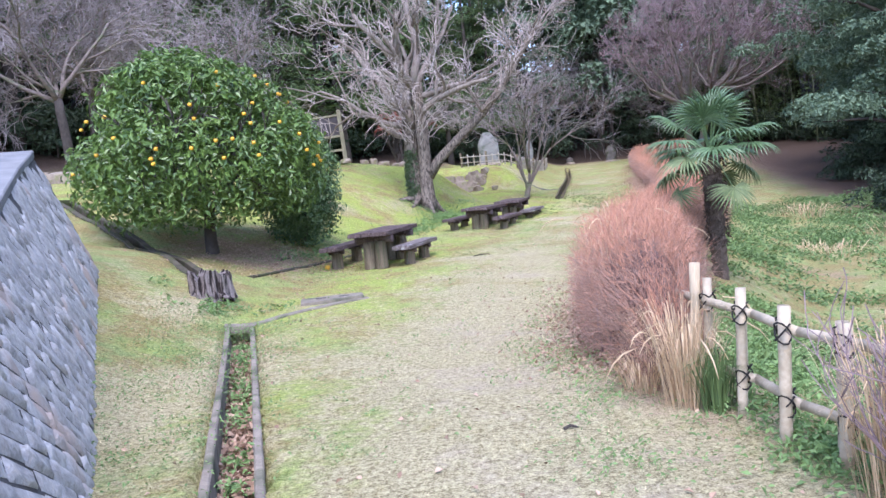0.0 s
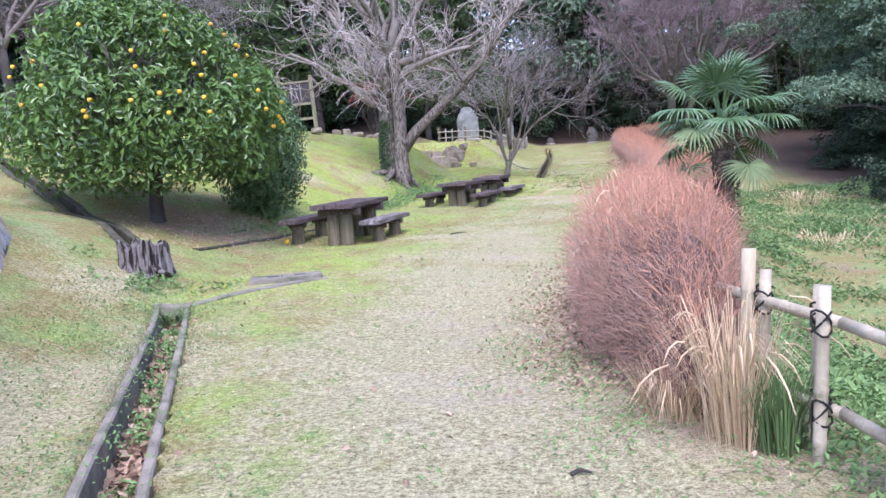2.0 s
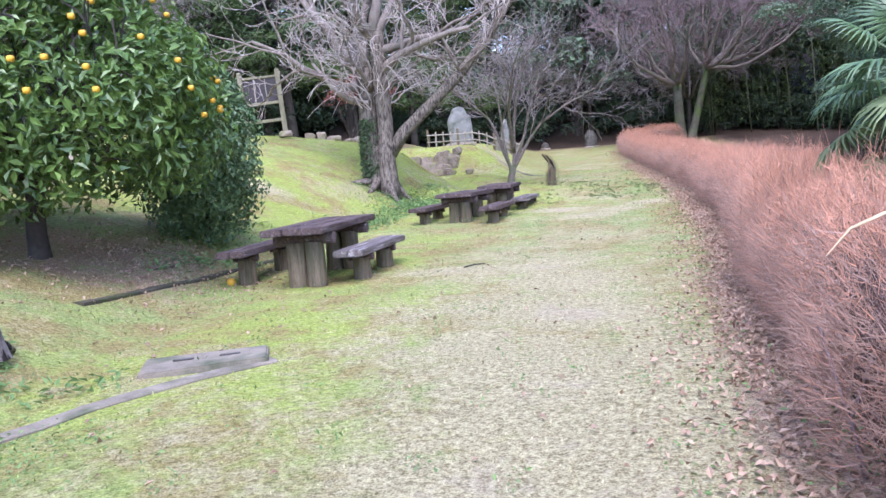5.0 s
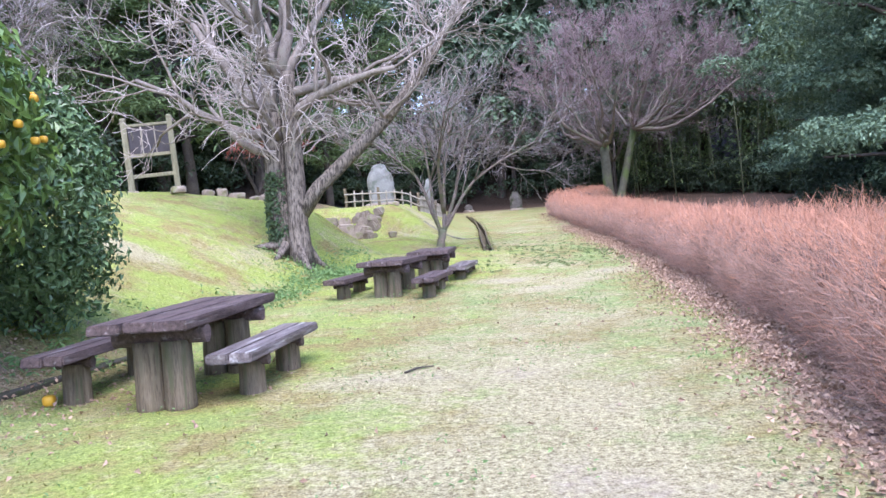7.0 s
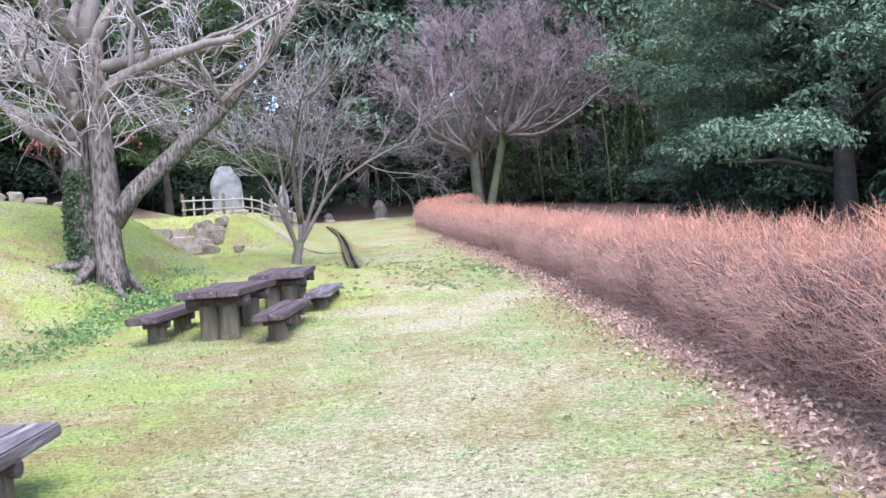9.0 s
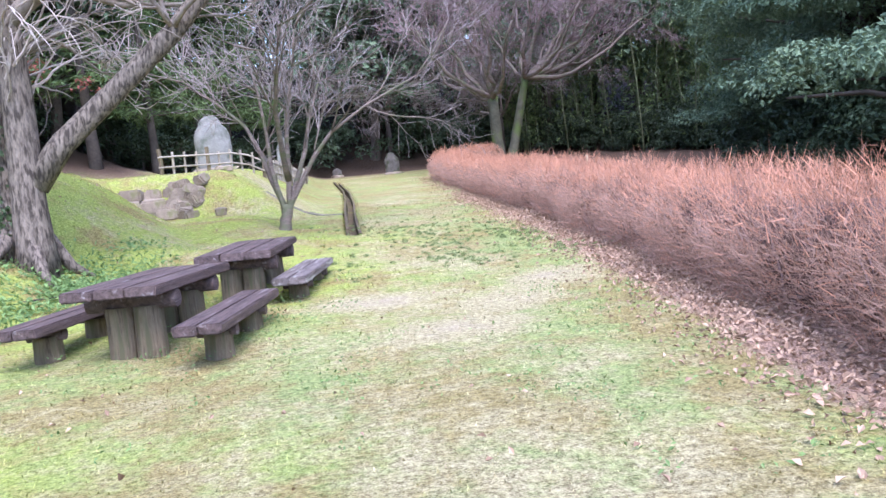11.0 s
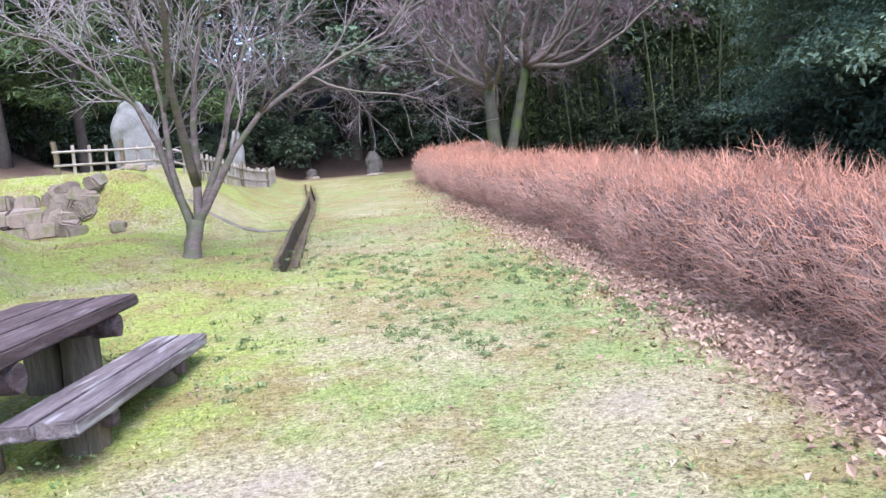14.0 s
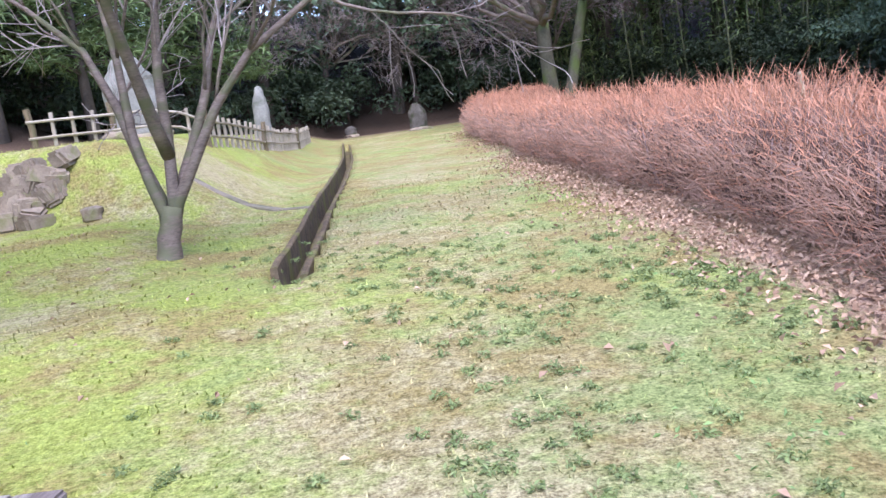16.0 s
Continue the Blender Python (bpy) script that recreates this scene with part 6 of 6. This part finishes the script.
def cloud_oak(seed, tall, wide):
    """An evergreen whose fine leaves sit in separate rounded pads with dark gaps."""
    t = thing("evergreen_oak", pose(0, 0, -200), "evergreen oak with rounded pads of fine dark leaves", "tree", "woodland edge oaks")
    r = np.random.default_rng(seed)
    g = Grower(seed, up=0.2, wander=0.3, split=(2, 4), shrink=0.6, spread=0.6, thin=0.02)
    trunk = [flare((0, 0, -0.8), (0.3, 0.1, tall * 0.7), 0.24, 0.1, 7, seed)]
    P, Q = [], []
    for k in range(46):
        h = 0.16 + 0.84 * (k + r.random()) / 46
        a = k * 2.399 + r.normal(0, 0.3)
        s = wide * math.sqrt(max(0.06, 1 - ((h - 0.45) / 0.6) ** 2)) * r.uniform(0.6, 1.05)
        c = np.array((math.cos(a) * s, math.sin(a) * s, tall * h))
        if k % 3 == 0:
            g.thick.append(([(0.2, 0.05, tall * h * 0.75), tuple(c * (0.5, 0.5, 0.9)), tuple(c - (0, 0, 0.2))], (0.07, 0.05, 0.02), 5))
        for j in range(3):
            e = c + r.normal(0, 1, 3) * (0.55, 0.55, 0.22)
            q = r.uniform(0.55, 0.95)
            p, n = shell(r, 330, e, (q, q, q * 0.55), -0.12)
            P.append(p)
            Q.append(n * 0.9 + (0, 0, 0.5))
    tree_parts(t, g, trunk, BARK_DARK, BARK_DARK)
    part("crown", mesh_of("crown", *leaves(np.concatenate(P), np.concatenate(Q), 0.115, 0.055, 0.2, 0.4, seed)), OAK, t, "padded masses of fine leaves")["kind"] = "stuff"
    return t


def pine(seed, tall):
    t = thing("pine_tree", pose(0, 0, -200), "tall dark pine with layered green boughs", "tree", "woodland pines")
    r = np.random.default_rng(seed)
    part("trunk", mesh_of("trunk", *tubes([flare((0, 0, -0.8), (0.3, 0.2, tall), 0.2, 0.05, 9, seed)]), True), BARK_DARK, t)
    P, Q, lines = [], [], []
    for k in range(34):
        h = r.uniform(0.18, 1.0)
        a = r.uniform(0, 6.283)
        ln = (1 - h) * 2.6 + 0.9
        end = np.array((math.cos(a) * ln, math.sin(a) * ln, tall * h + r.uniform(-0.3, 0.3)))
        lines.append(([(0.3 * h, 0.2 * h, tall * h - 0.1), tuple(end * (0.5, 0.5, 1)), tuple(end)], (0.04, 0.03, 0.012), 4))
        n = 130
        u = r.uniform(0.3, 1.05, n)
        p = np.stack([end[0] * u, end[1] * u, end[2] + 0 * u], 1) + r.normal(0, 1, (n, 3)) * (0.42, 0.42, 0.12)
        P.append(p)
        Q.append(np.tile((0, 0, 1.0), (n, 1)))
    part("bough_mass", mesh_of("bough_mass", *tubes(lines)), BARK_DARK, t)["kind"] = "stuff"
    part("needle_mass", mesh_of("needle_mass", *leaves(np.concatenate(P), np.concatenate(Q), 0.34, 0.075, 0.2, 0.2, seed)), FOREST_B, t)["kind"] = "stuff"
    return t


def bamboo_stand(seed):
    t = thing("bamboo_stand", pose(0, 0, -200), "stand of slender green bamboo at the wood's edge", "bamboo", "bamboo stands")
    r = np.random.default_rng(seed)
    P, lines = [], []
    for k in range(16):
        x, y = r.normal(0, 1.3, 2)
        h = r.uniform(7, 11)
        a = r.uniform(0, 6.283)
        arch = r.uniform(0.5, 1.8)
        pts = [(x + math.cos(a) * arch * u ** 3, y + math.sin(a) * arch * u ** 3, h * u - 0.5 - 0.5 * u ** 4) for u in np.linspace(0, 1, 8)]
        lines.append((pts, np.linspace(0.04, 0.01, 8), 6))
        n = 300
        u = r.uniform(0.12, 1.0, n)
        base = np.stack([np.interp(u, np.linspace(0, 1, 8), [p[i] for p in pts]) for i in range(3)], 1)
        P.append(base + r.normal(0, 1, (n, 3)) * (0.45, 0.45, 0.25))
    part("culm_mass", mesh_of("culm_mass", *tubes(lines), True), CULM, t)["kind"] = "stuff"
    P = np.concatenate(P)
    part("foliage", mesh_of("foliage", *leaves(P, np.tile((0, 0, 1.0), (len(P), 1)), 0.3, 0.06, 0.2, 1.2, seed)), FOREST_C, t)["kind"] = "stuff"
    return t


def undershrub(seed):
    t = thing("woodland_bush", pose(0, 0, -200), "leafy bush darkened by painted shade under the woodland trees", "bush", "woodland bushes")
    r = np.random.default_rng(seed)
    P, Q = [], []
    for k in range(26):
        c = np.array((r.normal(0, 0.9), r.normal(0, 0.9), r.uniform(0.3, 2.4)))
        p, n = shell(r, 75, c, (0.7, 0.7, 0.5), -0.4)
        P.append(p)
        Q.append(n * 0.7 + (0, 0, 0.6))
    part("stem", mesh_of("stem", *tubes([([(0, 0, -0.4), (0, 0, 1), (0.1, 0, 2.2)], (0.06, 0.05, 0.02), 6)])), BARK_DARK, t)
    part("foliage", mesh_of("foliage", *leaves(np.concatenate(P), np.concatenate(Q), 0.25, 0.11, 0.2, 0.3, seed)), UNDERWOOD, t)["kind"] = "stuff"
    return t


def plant_woods():
    r = random.Random(23)
    kinds = [broadleaf(101, 10.5, 3.2, FOREST_A), broadleaf(102, 12.5, 3.4, FOREST_A), broadleaf(103, 9.0, 3.6, FOREST_A, 0.25), pine(104, 13), pine(105, 11), bamboo_stand(106), cloud_oak(111, 9.5, 3.4), cloud_oak(112, 8.0, 3.6)]
    bushes = [undershrub(107), undershrub(108)]
    used = set()

    def put(proto, x, y, s=1.0):
        m = pose(x, y, gz(x, y) - 0.1, r.uniform(-3, 3), r.uniform(-3, 3), r.uniform(0, 360))
        if proto not in used:
            used.add(proto)
            proto.matrix_basis = m
            c = proto
        else:
            c = copy_thing(proto, m)
        c.scale = (s, s, s)
        return c

    pts = [Vector(p) for p in EDGE_WOODS]
    run = []
    for a, b in zip(pts[:-1], pts[1:]):
        n = max(1, int((b - a).length / 1.0))
        d = (b - a).normalized()
        out = Vector((-d.y, d.x))
        run += [(a.lerp(b, k / n), out) for k in range(n)]
    for row, (off, step) in enumerate(((1.5, 4), (5.5, 4), (10.5, 5), (16.5, 5), (23, 6), (31, 7))):
        for k in range(row % 2 * 2, len(run), step):
            p, out = run[k]
            q = p + out * (off + r.uniform(-1.2, 1.2)) + Vector((r.uniform(-1, 1), r.uniform(-1, 1)))
            left = q.x < 1
            if q.x > 13.5 and q.y < 40 and row < 1:
                pick = r.choice((6, 7))
            elif left:
                pick = r.choice((3, 4, 3, 0, 2))
            elif 15 < q.x < 28 and q.y > 34 and row < 2 and r.random() < 0.75:
                pick = 5
            else:
                pick = r.choice((0, 1, 2, 0, 1, 2, 4))
            put(kinds[pick], q.x, q.y, r.uniform(1.1, 1.35) + 0.2 * row)
    for x, y, s in ((30, 60, 1.7), (34, 64, 1.9), (27, 58, 1.6), (37, 57, 1.8), (31, 52, 1.6), (35, 48, 1.7), (22, 61, 1.8), (16, 62, 1.8), (41, 52, 2.0), (24, 66, 2.0), (14, 60, 2.2), (20, 57, 2.1), (9, 60, 2.1)):
        put(kinds[r.choice((0, 1, 2))], x, y, s)
    for x, y, s in ((-3.6, 38.5, 1.0), (-7.0, 35.5, 1.1), (-0.5, 47.5, 1.1), (-9.5, 33.5, 1.2), (-1.8, 40.5, 0.8), (-5.0, 40.0, 1.0), (0.8, 49.5, 0.9)):
        put(kinds[3], x, y, s)
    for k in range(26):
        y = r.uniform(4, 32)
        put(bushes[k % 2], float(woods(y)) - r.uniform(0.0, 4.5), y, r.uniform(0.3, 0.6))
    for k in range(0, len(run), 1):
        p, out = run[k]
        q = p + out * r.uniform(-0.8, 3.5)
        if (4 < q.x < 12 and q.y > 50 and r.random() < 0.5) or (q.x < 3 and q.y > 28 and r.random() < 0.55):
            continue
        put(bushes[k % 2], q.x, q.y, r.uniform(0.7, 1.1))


plant_woods()
